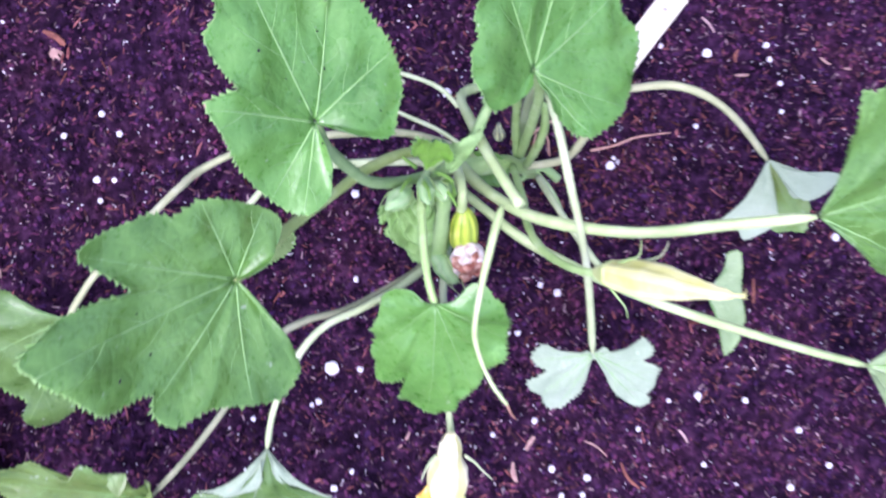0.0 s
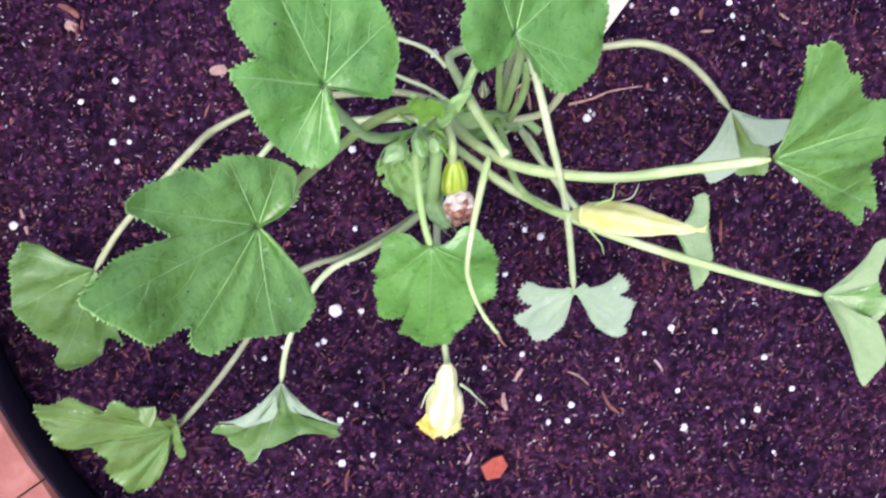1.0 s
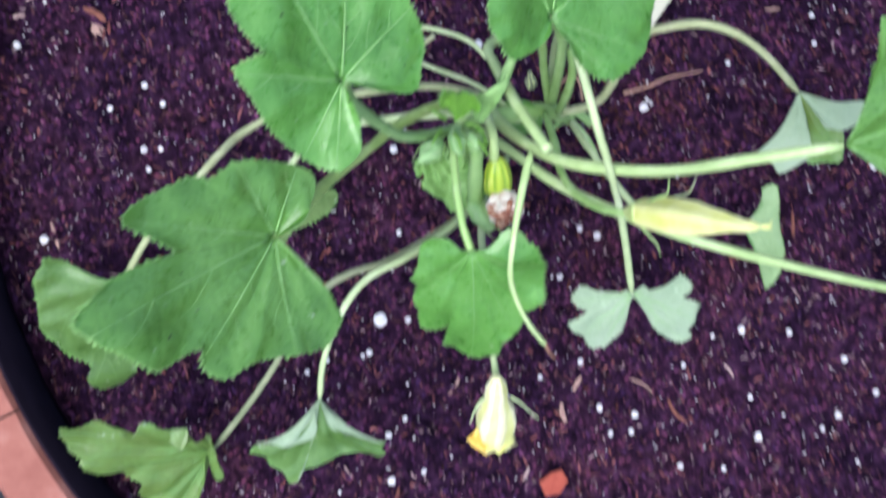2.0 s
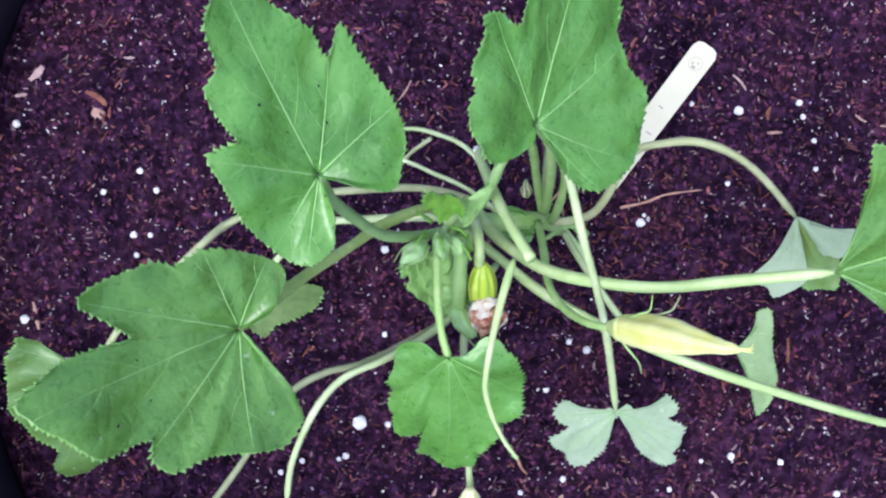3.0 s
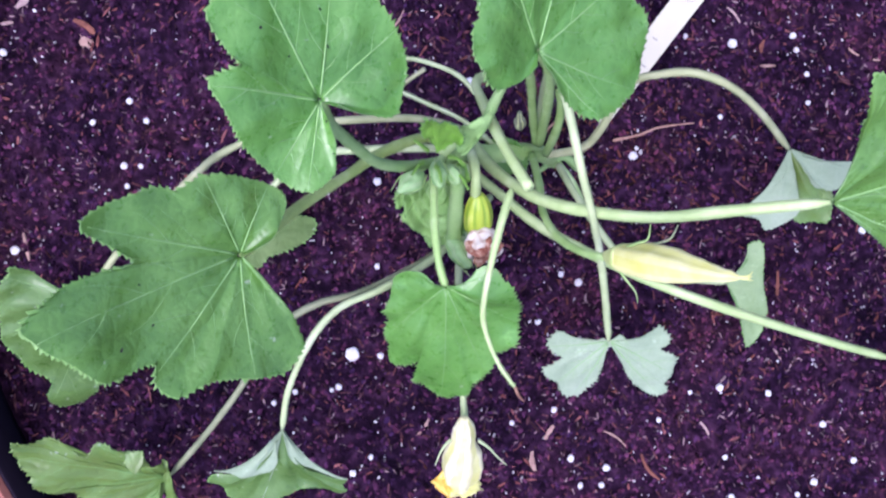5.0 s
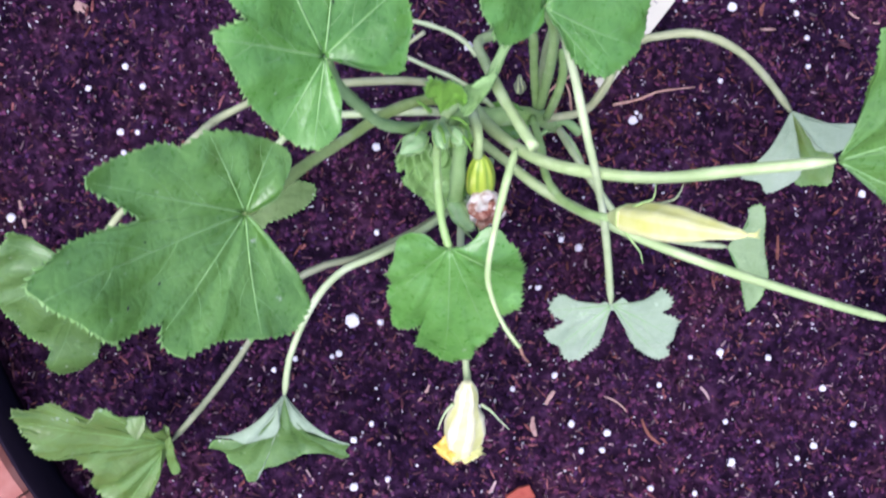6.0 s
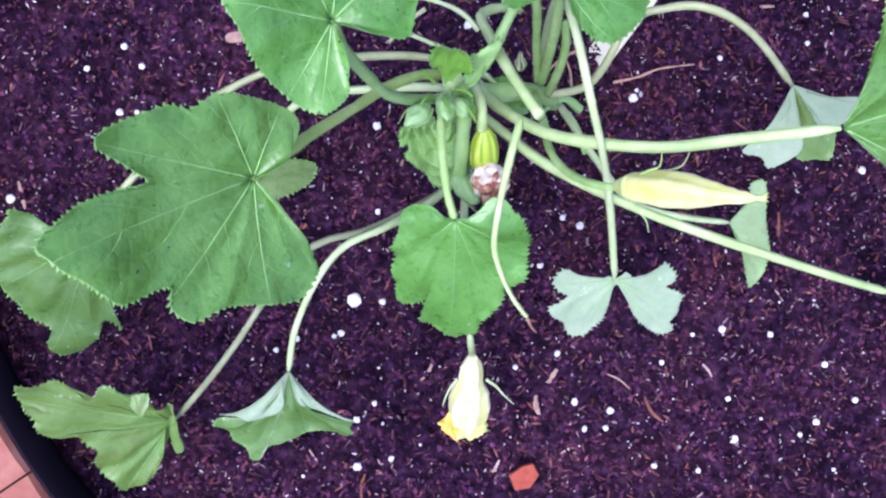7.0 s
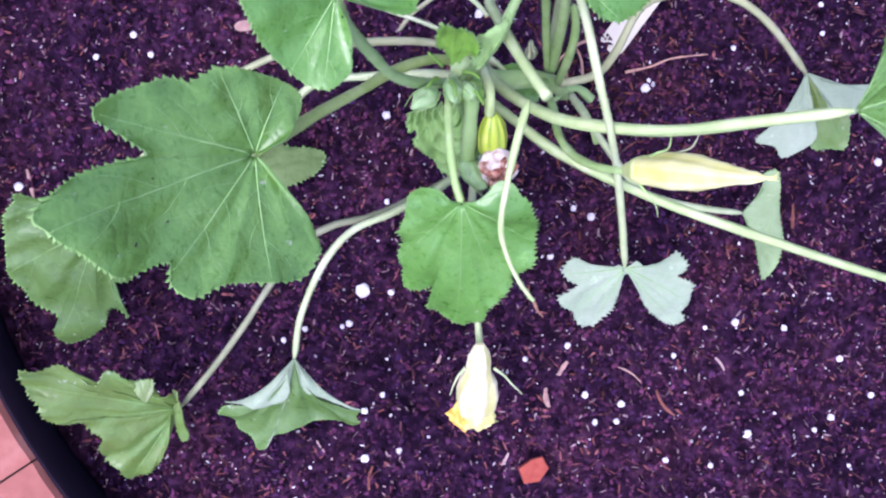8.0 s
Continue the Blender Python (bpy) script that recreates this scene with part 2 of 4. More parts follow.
def smooth_line(points, steps):
    """A Catmull-Rom line through the points."""
    p = [Vector(q) for q in points]
    p = [p[0] * 2 - p[1], *p, p[-1] * 2 - p[-2]]
    out = []
    for i in range(1, len(p) - 2):
        for k in range(steps):
            t = k / steps
            out.append(0.5 * (2 * p[i] + (p[i + 1] - p[i - 1]) * t + (2 * p[i - 1] - 5 * p[i] + 4 * p[i + 1] - p[i + 2]) * t * t
                              + (3 * p[i] - p[i - 1] - 3 * p[i + 1] + p[i + 2]) * t ** 3))
    out.append(p[-2])
    return out


def tube_data(line, radius, sides=10, ridge=0.0, phase=0.0):
    """A tube along the line; radius(t) in metres. ridge: depth of its lengthwise ribs."""
    verts, faces = [], []
    n = len(line)
    side = None
    for i, q in enumerate(line):
        d = (line[min(i + 1, n - 1)] - line[max(i - 1, 0)]).normalized()
        if side is None:
            side = d.orthogonal().normalized()
        side = (side - d * side.dot(d)).normalized()
        up = d.cross(side)
        r = radius(i / (n - 1))
        for k in range(sides):
            a = 2 * math.pi * k / sides + phase
            rr = r * (1 + (ridge if k % 2 else -ridge))
            verts.append(q + (side * math.cos(a) + up * math.sin(a)) * rr)
    for i in range(n - 1):
        for k in range(sides):
            a, b = i * sides + k, i * sides + (k + 1) % sides
            faces.append((a, b, b + sides, a + sides))
    faces.append(tuple(reversed(range(sides))))
    faces.append(tuple(range((n - 1) * sides, n * sides)))
    return verts, faces


def joined(pieces):
    verts, faces = [], []
    for v, f in pieces:
        o = len(verts)
        verts += list(v)
        faces += [tuple(i + o for i in q) for q in f]
    return verts, faces


rng = random.Random(7)


def stalk(name, spec, mat, parent, label="", end=0.9, root=1.08, hairs=True):
    mm, points = spec
    line = smooth_line(points, 8)
    r = mm / 1000
    wob = rng.random() * 9
    radius = lambda t: r * (end + (root - end) * t) * min(1.0, 0.4 + t / 0.05) * (1 + 0.05 * math.sin(t * 17 + wob) + 0.03 * math.sin(t * 41 + wob))
    data = tube_data(line, radius, 16, 0.06)
    if hairs:
        spikes = []
        length = sum((a - b).length for a, b in zip(line, line[1:]))
        for _ in range(int(length * 4500)):
            t = rng.random()
            i = min(int(t * (len(line) - 1)), len(line) - 2)
            d = (line[i + 1] - line[i]).normalized()
            o = Vector((rng.gauss(0, 1), rng.gauss(0, 1), rng.gauss(0, 1)))
            o = (o - d * o.dot(d)).normalized()
            q = line[i].lerp(line[i + 1], rng.random()) + o * radius(t) * 0.95
            w = d * 0.00013
            s = d.cross(o) * 0.00013
            spikes.append(([q - w, q + w * 0.5 + s, q + w * 0.5 - s, q + o * rng.uniform(0.0006, 0.0014)], [(0, 1, 3), (1, 2, 3), (2, 0, 3)]))
        data = joined([data, *spikes])
    return under(new(name, mesh_from(name, *data, [mat])), parent, label)


def blade_grid(joint, rim, teeth_mm, seed, arch, ribs=(), wrinkle=0.04, ruffle=0, pinch=1.0):
    """Rows of points from the joint out to a toothed rim. rim: (bearing in degrees, reach in cm, rise in cm) of lobes and notches in turn."""
    r = random.Random(seed)
    o = Vector(joint)
    pts = [o + Vector((math.cos(radians(a)) * d, math.sin(radians(a)) * d, h)) / 100 for a, d, h in rim]
    area = sum((a - o).cross(b - o).z for a, b in zip(pts, pts[1:]))
    if area < 0:
        pts.reverse()
    steps = 32
    edge = smooth_line(pts, steps)
    normal = sum(((a - o).cross(b - o) for a, b in zip(pts, pts[1:])), Vector()).normalized()
    size = max((q - o).length for q in pts)
    # teeth: uneven saw teeth that lean along the rim
    walked, toothed = 0.0, []
    gap = 0.003
    height = 1.0
    for i, q in enumerate(edge):
        if i:
            walked += (q - edge[i - 1]).length
        if walked > gap:
            walked, gap, height = 0.0, r.uniform(1.6, 4.2) / 1000, r.uniform(0.2, 1.05)
        along = (edge[min(i + 1, len(edge) - 1)] - edge[max(i - 1, 0)]).normalized()
        away = along.cross(normal)
        toothed.append(q + away * teeth_mm / 1000 * height * ((walked / gap) ** 1.5 - 0.3) * min(1.0, max(0.0, (q - o).length / size - 0.15) / 0.3))
    heading = [math.degrees(math.atan2(q.y - o.y, q.x - o.x)) for q in edge]
    # towards the joint the rows fan out evenly, so that no part of the blade lies over another
    turned = [heading[0]]
    for a in heading[1:]:
        turned.append(turned[-1] + (a - turned[-1] + 180) % 360 - 180)
    runs = []
    for a in turned:
        runs.append([a, 1])
        while len(runs) > 1 and runs[-2][0] > runs[-1][0]:
            b, m = runs.pop()
            runs[-1] = [(runs[-1][0] * runs[-1][1] + b * m) / (runs[-1][1] + m), runs[-1][1] + m]
    even = [a for a, m in runs for _ in range(m)]
    spread = [even[0] + (even[-1] - even[0]) * i / (len(even) - 1) for i in range(len(even))]
    even = [0.96 * a + 0.04 * b for a, b in zip(even, spread)]
    tips = [min(range(len(edge)), key=lambda i: abs((heading[i] - a + 180) % 360 - 180)) for a in ribs]
    # the usual reach round each bearing, so that the relief runs on across notches
    th, re = np.array(turned), np.array([math.hypot(q.x - o.x, q.y - o.y) for q in edge])
    wt = np.exp(-((th[:, None] - th[None, :]) / 18.0) ** 2)
    usual = (wt @ re) / wt.sum(1)
    wt = np.exp(-((th[:, None] - th[None, :]) / 5.0) ** 2) * re[None, :]
    slope = (wt @ (np.array([q.z - o.z for q in edge]) / np.maximum(re, 0.002))) / wt.sum(1)
    middle = (even[0] + even[-1]) / 2
    rings = [0.02, 0.1, 0.2, 0.3, 0.4, 0.5, 0.6, 0.7, 0.8, 0.88, 0.95, 0.99, 1.0] if not ruffle else [0.02 + 0.98 * k / 40 for k in range(41)]
    rings[-1] = 1.0
    grid = []
    for s in rings:
        row = []
        for i, q in enumerate(edge):
            e = toothed[i] if s == 1.0 else q
            d = e - o
            swing = radians(even[i] - turned[i]) * (1 - s ** 3) + radians(middle - even[i]) * (1 - pinch) * (1 - s)
            d = Vector((d.x * math.cos(swing) - d.y * math.sin(swing), d.x * math.sin(swing) + d.y * math.cos(swing), slope[i] * re[i] + (d.z - slope[i] * re[i]) * s ** 6))
            here = o + d * s
            near = min((abs((even[i] - a + 180) % 360 - 180) for a in ribs), default=20) / 26.0
            f = min(1.0, s * re[i] / usual[i])
            puff = size * 0.050 * f * min(1, f * 1.6) * (1 - f ** 3) * (0.6 - math.exp(-(near / 0.55) ** 2))
            n1 = noise.noise(here * (3.2 / size) + Vector((seed * 3.1, 0, 0))) * size * wrinkle * 1.4 * f
            n2 = noise.noise(here * (9.0 / size) + Vector((seed, 5, 0))) * size * wrinkle * 0.5 * min(1, f * 3)
            bow = arch * size * f * (1 - f)
            if ruffle:
                bow += size * 0.055 * math.sin(2 * math.pi * ruffle * f + 1.5 * noise.noise(here * (5 / size))) * min(1, f * 3)
            row.append(o + d * s + normal * (puff + n1 + n2 + bow))
        grid.append(row)
    return grid, rings, tips, normal, size


def sheet(grid, thickness, top, lower):
    """A thin closed sheet over the grid: its upper face in one material, its lower face in another."""
    rows, cols = len(grid), len(grid[0])
    flat = [q for row in grid for q in row]
    nrm = [Vector() for _ in flat]
    quads = []
    for i in range(rows - 1):
        for j in range(cols - 1):
            a, b, c, d = i * cols + j, (i + 1) * cols + j, (i + 1) * cols + j + 1, i * cols + j + 1
            quads.append((a, b, c, d))
            n = (flat[c] - flat[a]).cross(flat[d] - flat[b])
            for k in (a, b, c, d):
                nrm[k] += n
    low = [q - n.normalized() * thickness for q, n in zip(flat, nrm)]
    m = len(flat)
    faces = list(quads) + [(d + m, c + m, b + m, a + m) for a, b, c, d in quads]
    index = [0] * len(quads) + [1] * len(quads)
    rim = [(0, j) for j in range(cols)] + [(i, cols - 1) for i in range(1, rows)] + [(rows - 1, j) for j in range(cols - 2, -1, -1)] + [(i, 0) for i in range(rows - 2, 0, -1)]
    ids = [i * cols + j for i, j in rim]
    for a, b in zip(ids, ids[1:] + ids[:1]):
        faces.append((a, b, b + m, a + m))
        index.append(1 if a // cols == rows - 1 and b // cols == rows - 1 else 0)
    return flat + low, faces, index


def on_sheet(grid, rings, u, s):
    s = max(rings[0], min(1.0, s))
    i = max(k for k in range(len(rings) - 1) if rings[k] <= s)
    f = (s - rings[i]) / (rings[i + 1] - rings[i])
    u = max(0, min(len(grid[0]) - 1.001, u))
    j = int(u)
    g = u - j
    a = grid[i][j].lerp(grid[i][j + 1], g)
    b = grid[i + 1][j].lerp(grid[i + 1][j + 1], g)
    return a.lerp(b, f)


def vein_on(top, start, heading, reach, curve, thick, thin, normal):
    """A raised vein over the leaf from start, its heading turning by curve degrees on the way; it ends at the rim. Gives its line and its tube."""
    line, q, steps = [], Vector(start), 22
    for i in range(steps + 1):
        hit = top.ray_cast(Vector((q.x, q.y, 1.0)), Vector((0, 0, -1)))[0]
        if hit is None:
            if i > 2:
                break
        else:
            line.append(hit + normal * 0.0001)
        a = radians(heading + curve * (i / steps) ** 1.5)
        q = q + Vector((math.cos(a), math.sin(a), 0)) * reach / steps
    if len(line) < 4:
        return [], None
    return line, tube_data(line, lambda t: thick + (thin - thick) * t, 6)


def leaf(parent, spec, label, seed, top=None, lower=None, teeth=2.8, arch=0.06, flaps=(), veins=True, wrinkle=0.04, ruffle=0, pinch=1.0, specks=0, vein=1.0):
    joint, rim, ribs = spec
    top, lower = top or LEAF_TOP, lower or (LEAF_UNDER if flaps else LEAF_BELOW)
    grid, rings, tips, normal, size = blade_grid(joint, rim, teeth, seed, arch, ribs, wrinkle, ruffle, pinch)
    verts, faces, index = sheet(grid, 0.0004, top, lower)
    rows, cols = len(grid), len(grid[0])
    for i in range((rows - 2) * (cols - 1), (rows - 1) * (cols - 1)):
        index[i] = 2
    for k, flap in enumerate(flaps):
        g2 = blade_grid(flap[0] if isinstance(flap, tuple) else joint, flap[1] if isinstance(flap, tuple) else flap, teeth * 0.6, seed + 40 + k, arch, (), 0.012)[0]
        v2, f2, i2 = sheet(g2, 0.0004, top, lower)
        o = len(verts)
        verts += v2
        faces += [tuple(i + o for i in q) for q in f2]
        index += [1] * len(i2)
    ob = under(new("leaf", mesh_from("leaf", verts, faces, [top, lower, top if top is lower else LEAF_MARGIN], index)), parent, label)
    r = random.Random(seed + 5)
    face_tree = BVHTree.FromPolygons(verts[:rows * cols], faces[:(rows - 1) * (cols - 1)])
    w = 0.00045 * vein * min(1.0, size / 0.07)
    for k, bearing in zip(tips, ribs if veins else ()):
        reach = math.hypot(grid[-1][k].x - joint[0], grid[-1][k].y - joint[1])
        curve = r.uniform(-9, 9)
        line, tube = vein_on(face_tree, joint, bearing, reach * 0.97, curve, w, w * 0.22, normal)
        if not line:
            continue
        pieces = [tube]
        for n, s0 in enumerate((0.24, 0.38, 0.52, 0.68)):
            i = int(s0 * (len(line) - 1))
            way = 1 if n % 2 else -1
            ahead = line[min(i + 1, len(line) - 1)] - line[i]
            side = vein_on(face_tree, line[i], math.degrees(math.atan2(ahead.y, ahead.x)) + way * r.uniform(38, 52), reach * r.uniform(0.26, 0.4) * (1.15 - 0.6 * s0),
                           -way * r.uniform(18, 40), w * 0.30, w * 0.12, normal)[1]
            if side:
                pieces.append(side)
        under(new("vein", mesh_from("vein", *joined(pieces), [VEIN])), ob, "pale raised leaf vein")
    for _ in range(specks):
        row, col = grid[r.randrange(3, 9)], r.randrange(cols)
        c0 = row[col] + normal * 0.0003
        bits = [c0 + Vector((r.gauss(0, 1), r.gauss(0, 1), 0)).normalized() * r.uniform(0.0004, 0.0011) for _ in range(4)]
        under(new("speck", mesh_from("speck", [*bits, c0 + normal * 0.0006], [(0, 1, 4), (1, 2, 4), (2, 3, 4), (3, 0, 4)], [NEAR_BLACK], smooth=False)), ob, "tiny dark speck on the leaf")
    return ob


def lathe(profile, sides, wave=0.0, count=8, twist=0.0):
    """Rings (height, radius) turned about z. wave: depth of lengthwise ribs."""
    verts, faces = [], []
    for z, r in profile:
        for k in range(sides):
            a = 2 * math.pi * k / sides + twist * z
            rr = r * (1 + wave * math.cos(count * 2 * math.pi * k / sides))
            verts.append(Vector((math.cos(a) * rr, math.sin(a) * rr, z)))
    n = len(profile)
    for i in range(n - 1):
        for k in range(sides):
            a, b = i * sides + k, i * sides + (k + 1) % sides
            faces.append((a, b, b + sides, a + sides))
    faces.append(tuple(reversed(range(sides))))
    faces.append(tuple(range((n - 1) * sides, n * sides)))
    return verts, faces


def along(data, start, end):
    """Stands a turned shape from start towards end."""
    m = Matrix.Translation(start) @ (Vector(end) - Vector(start)).to_track_quat("Z", "Y").to_matrix().to_4x4()
    return [m @ v for v in data[0]], data[1]


# ---- the plan of the plant: stalks (thickness in mm, line) and leaves (joint, rim) ----
LEAF_BROAD = ((-0.108, -0.002, 0.276), [
    (-48,0.8,0.3), (-49,2.7,-1.1), (-52,3.9,-1.8), (-56,4.5,-1.9), (-69,5.1,-1.5), (-100,5.1,0.4), (-107,5.6,0.9), (-112,6.0,1.3), (-119,5.8,1.9), (-124,5.2,2.2), (-130,6.3,3.1), (-133,6.7,3.6), (-138,6.8,4.3), (-143,6.9,4.9), (-147,7.1,5.6), (-151,7.2,6.0), (-154,7.3,6.3), (-157,7.0,6.3), (-160,6.5,6.0), (-163,6.0,5.4), (-166,5.4,4.8), (-168,4.7,4.2), (-171,3.6,3.6), (-179,4.2,4.3), (172,5.1,5.3), (145,3.7,3.7), (135,3.1,3.0), (109,3.1,2.2), (67,3.0,0.4), (50,2.8,-0.2), (39,1.6,0.0), (29,0.5,0.5)], [-152, 174, 112, 70, -118, -84, -50])
LEAF_TALL = ((-0.079, 0.060, 0.280), [
    (-12,0.7,0.4), (-11,1.6,-0.3), (-6,2.9,-1.0), (12,3.5,-0.9), (29,4.0,-0.4), (45,4.1,0.4), (57,4.3,1.1), (74,4.8,2.2), (82,5.4,3.0), (86,4.1,2.7), (94,4.9,3.5), (103,5.4,4.3), (113,6.2,5.5), (119,7.0,6.6), (126,6.3,6.3), (134,5.7,5.9), (140,4.6,4.9), (153,4.4,4.6), (163,3.5,3.7), (168,3.1,3.3), (-179,3.9,3.5), (-163,3.6,2.7), (-145,3.5,1.8), (-120,3.5,0.6), (-100,3.6,-0.4), (-80,2.9,-0.7), (-73,2.1,-0.4), (-72,0.9,0.3)], [122, 84, 46, -177, -117, -95])
LEAF_UPRIGHT = ((0.009, 0.086, 0.272), [
    (-50,0.9,-0.2), (-50,1.7,-0.9), (-43,3.1,-2.2), (-32,4.0,-3.1), (-15,4.6,-3.6), (-1,5.1,-3.8), (14,5.4,-3.4), (25,5.9,-3.1), (37,5.4,-2.0), (50,5.9,-1.2), (56,6.7,-0.8), (68,7.1,0.6), (82,6.6,2.3), (99,5.0,3.3), (112,3.5,3.2), (121,4.0,4.0), (131,4.1,4.6), (136,3.6,4.2), (156,3.2,4.0), (170,2.9,3.6), (-174,3.1,3.5), (-161,3.1,3.0), (-144,2.9,2.1), (-131,2.6,1.4), (-118,1.5,0.7), (-103,0.7,0.5)], [79, 43, 125, -11, -35])
LEAF_RAGGED = ((0.159, 0.035, 0.215), [
    (57,0.7,0.0), (71,1.4,0.8), (83,2.4,2.1), (88,3.5,3.3), (95,4.9,5.1), (88,5.0,5.1), (84,5.3,5.5), (73,5.2,4.8), (59,4.8,3.5), (55,5.1,3.5), (40,5.0,2.2), (30,5.7,1.5), (23,7.3,1.2), (14,8.2,0.0), (13,6.5,-0.2), (4,6.9,-1.3), (-1,6.5,-1.9), (-9,7.6,-3.1), (-17,8.6,-4.4), (-17,7.8,-4.1), (-24,8.3,-5.1), (-24,6.7,-4.3), (-26,5.6,-3.8), (-22,3.4,-2.4), (-14,1.1,-1.0)], [81, 18, -16, -22])
LEAF_FRONT = ((-0.018, -0.010, 0.178), [
    (167,0.3,-0.1), (153,0.6,-0.0), (149,1.1,0.0), (158,1.7,-0.1), (164,2.1,-0.3), (174,2.5,-0.8), (-174,2.6,-1.4), (-166,2.7,-2.0), (-157,3.1,-2.7), (-147,3.1,-3.3), (-139,3.7,-4.0), (-130,3.9,-4.7), (-125,4.3,-5.3), (-120,4.6,-5.6), (-112,4.3,-5.6), (-106,3.9,-5.5), (-103,3.8,-5.6), (-102.5,4.2,-5.8), (-102,5.0,-6.2), (-97,5.2,-6.7), (-91,5.6,-7.0), (-83,6.0,-7.1), (-77,5.9,-6.9), (-70,5.8,-6.5), (-66,5.3,-5.9), (-61,5.3,-5.3), (-55,5.1,-4.8), (-49,4.8,-4.4), (-46,4.4,-3.9), (-40,4.7,-3.4), (-35,4.9,-2.8), (-29,4.5,-2.2), (-21,4.1,-1.4), (-13,3.9,-0.6), (-6,3.5,0.0), (1,3.2,0.6), (7,2.7,0.9), (15,2.5,1.1), (27,2.1,1.0), (32,1.7,0.8), (29,1.4,0.5), (10,1.1,0.3), (-3,0.7,0.1), (9,0.2,-0.1)], [-137, -82, -59, -25, 164, 17])
LEAF_LOW = ((-0.207, -0.022, 0.088), [
    (160,0.6,-0.1), (161,1.9,0.5), (157,3.9,1.9), (165,4.1,1.5), (174,4.6,0.9), (-165,5.1,-0.9), (-153,5.7,-2.3), (-143,5.6,-3.1), (-135,5.9,-4.0), (-121,5.7,-4.8), (-120,6.5,-5.6), (-113,7.0,-6.5), (-106,6.5,-6.3), (-95,5.2,-5.4), (-90,4.3,-4.5), (-83,4.5,-4.7), (-78,4.9,-5.1), (-82,3.7,-3.9), (-81,3.0,-3.1), (-57,3.0,-3.1), (-53,1.4,-1.5)], [166, -156, -113, -85])
LEAF_CURLED = ((-0.161, -0.119, 0.075), [
    (-151,0.5,0.6), (-119,1.2,0.0), (-110,2.0,-0.5), (-111,2.8,-1.0), (-113,3.6,-1.7), (-115,4.2,-1.8), (-121,4.7,-1.9), (-126,5.1,-1.8), (-133,4.8,-0.9), (-138,4.9,-0.8), (-144,4.9,-0.5), (-151,4.7,0.4), (-157,4.3,0.8), (-162,4.2,1.0), (-165,4.5,1.3), (-170,4.7,1.6), (-175,4.8,2.1), (-177,5.1,2.3), (-175,5.6,2.4), (-175,6.0,2.5), (-177,6.4,2.8), (180,6.6,3.4), (177,6.7,3.6), (174,7.0,4.3), (171,7.2,4.4), (167,7.3,5.4), (164,7.5,5.3), (164,7.0,5.2), (162,6.5,5.2), (158,6.1,4.9), (156,5.8,5.0), (156,5.3,4.7), (158,4.9,4.1), (160,4.5,3.9), (161,4.2,3.5), (155,4.0,3.8), (147,3.9,4.1), (143,3.6,4.0), (142,3.1,3.8), (137,2.6,3.1), (125,2.1,3.0), (126,1.8,2.8), (140,1.6,2.3), (129,1.3,2.1), (99,1.2,2.0)], [168, 146, -124, -176])
LEAF_SPLIT = ((-0.098, -0.089, 0.102), [
    (-108,0.6,-0.6), (-103,1.9,-1.6), (-118,2.6,-2.0), (-137,3.8,-2.1), (-145,4.6,-2.2), (-142,5.3,-2.7), (-137,5.0,-2.8), (-132,4.9,-3.0), (-126,5.2,-3.3), (-116,5.3,-3.8), (-111,5.8,-4.3), (-107,5.6,-4.2), (-106,4.9,-3.7), (-101,4.4,-3.4), (-86,3.9,-3.1), (-69,3.8,-2.9), (-55,4.4,-3.0), (-50,4.9,-3.1), (-45,5.1,-3.0), (-44,4.7,-2.7), (-38,4.6,-2.4), (-45,4.0,-2.4), (-54,3.1,-2.1), (-68,2.3,-1.8), (-67,1.1,-1.0), (-71,0.6,-0.6)], [-138, -110, -46])
LEAF_SHADED = ((-0.132, 0.020, 0.030), [
    (-80,1.6,-0.0), (-58,2.3,-0.1), (-36,2.2,-0.1), (-18,2.9,-0.2), (-2,4.1,-0.2), (11,4.7,-0.3), (19,4.1,-0.2), (29,2.8,-0.2), (77,1.8,-0.0), (142,1.6,0.1), (-150,1.5,0.1)], [])
LEAF_NARROW = ((0.167, 0.001, 0.042), [
    (35,0.8,-0.0), (50,1.8,0.4), (65,2.5,0.8), (55,3.1,0.9), (44,2.9,0.7), (17,2.3,0.1), (-14,2.7,-0.5), (-29,3.4,-1.0), (-47,4.2,-1.6), (-62,4.5,-2.0), (-62,3.5,-1.6), (-59,2.4,-1.1), (-52,1.4,-0.7), (-48,0.7,-0.5)], [])
LEAF_CROWN = ((-0.025, 0.053, 0.190), [
    (149,0.5,0.8), (147,1.1,2.0), (131,1.4,3.7), (126,1.4,4.1), (96,1.0,3.5), (61,1.0,2.8), (31,1.2,1.9), (17,1.1,0.9), (7,0.7,0.2)], [126, 32])
LEAF_CRINKLED = ((-0.019, 0.046, 0.130), [
    (173,1.0,-0.2), (-178,1.8,-0.7), (-167,2.3,-1.5), (-151,2.5,-2.3), (-138,2.1,-2.3), (-136,2.6,-2.9), (-120,2.7,-3.2), (-104,2.9,-3.6), (-90,3.2,-3.8), (-75,3.2,-3.4), (-60,3.1,-2.7), (-44,2.3,-1.4), (-26,1.4,-0.3), (-1,0.6,0.2)], [-163, -131, -100])
LEAF_TUCKED = ((-0.012, 0.053, 0.160), [
    (-156,0.4,-0.3), (-138,0.8,-1.0), (-104,1.0,-1.8), (-77,0.8,-1.5), (-57,1.1,-1.8), (-36,0.9,-1.0), (-12,0.4,-0.2)], [])
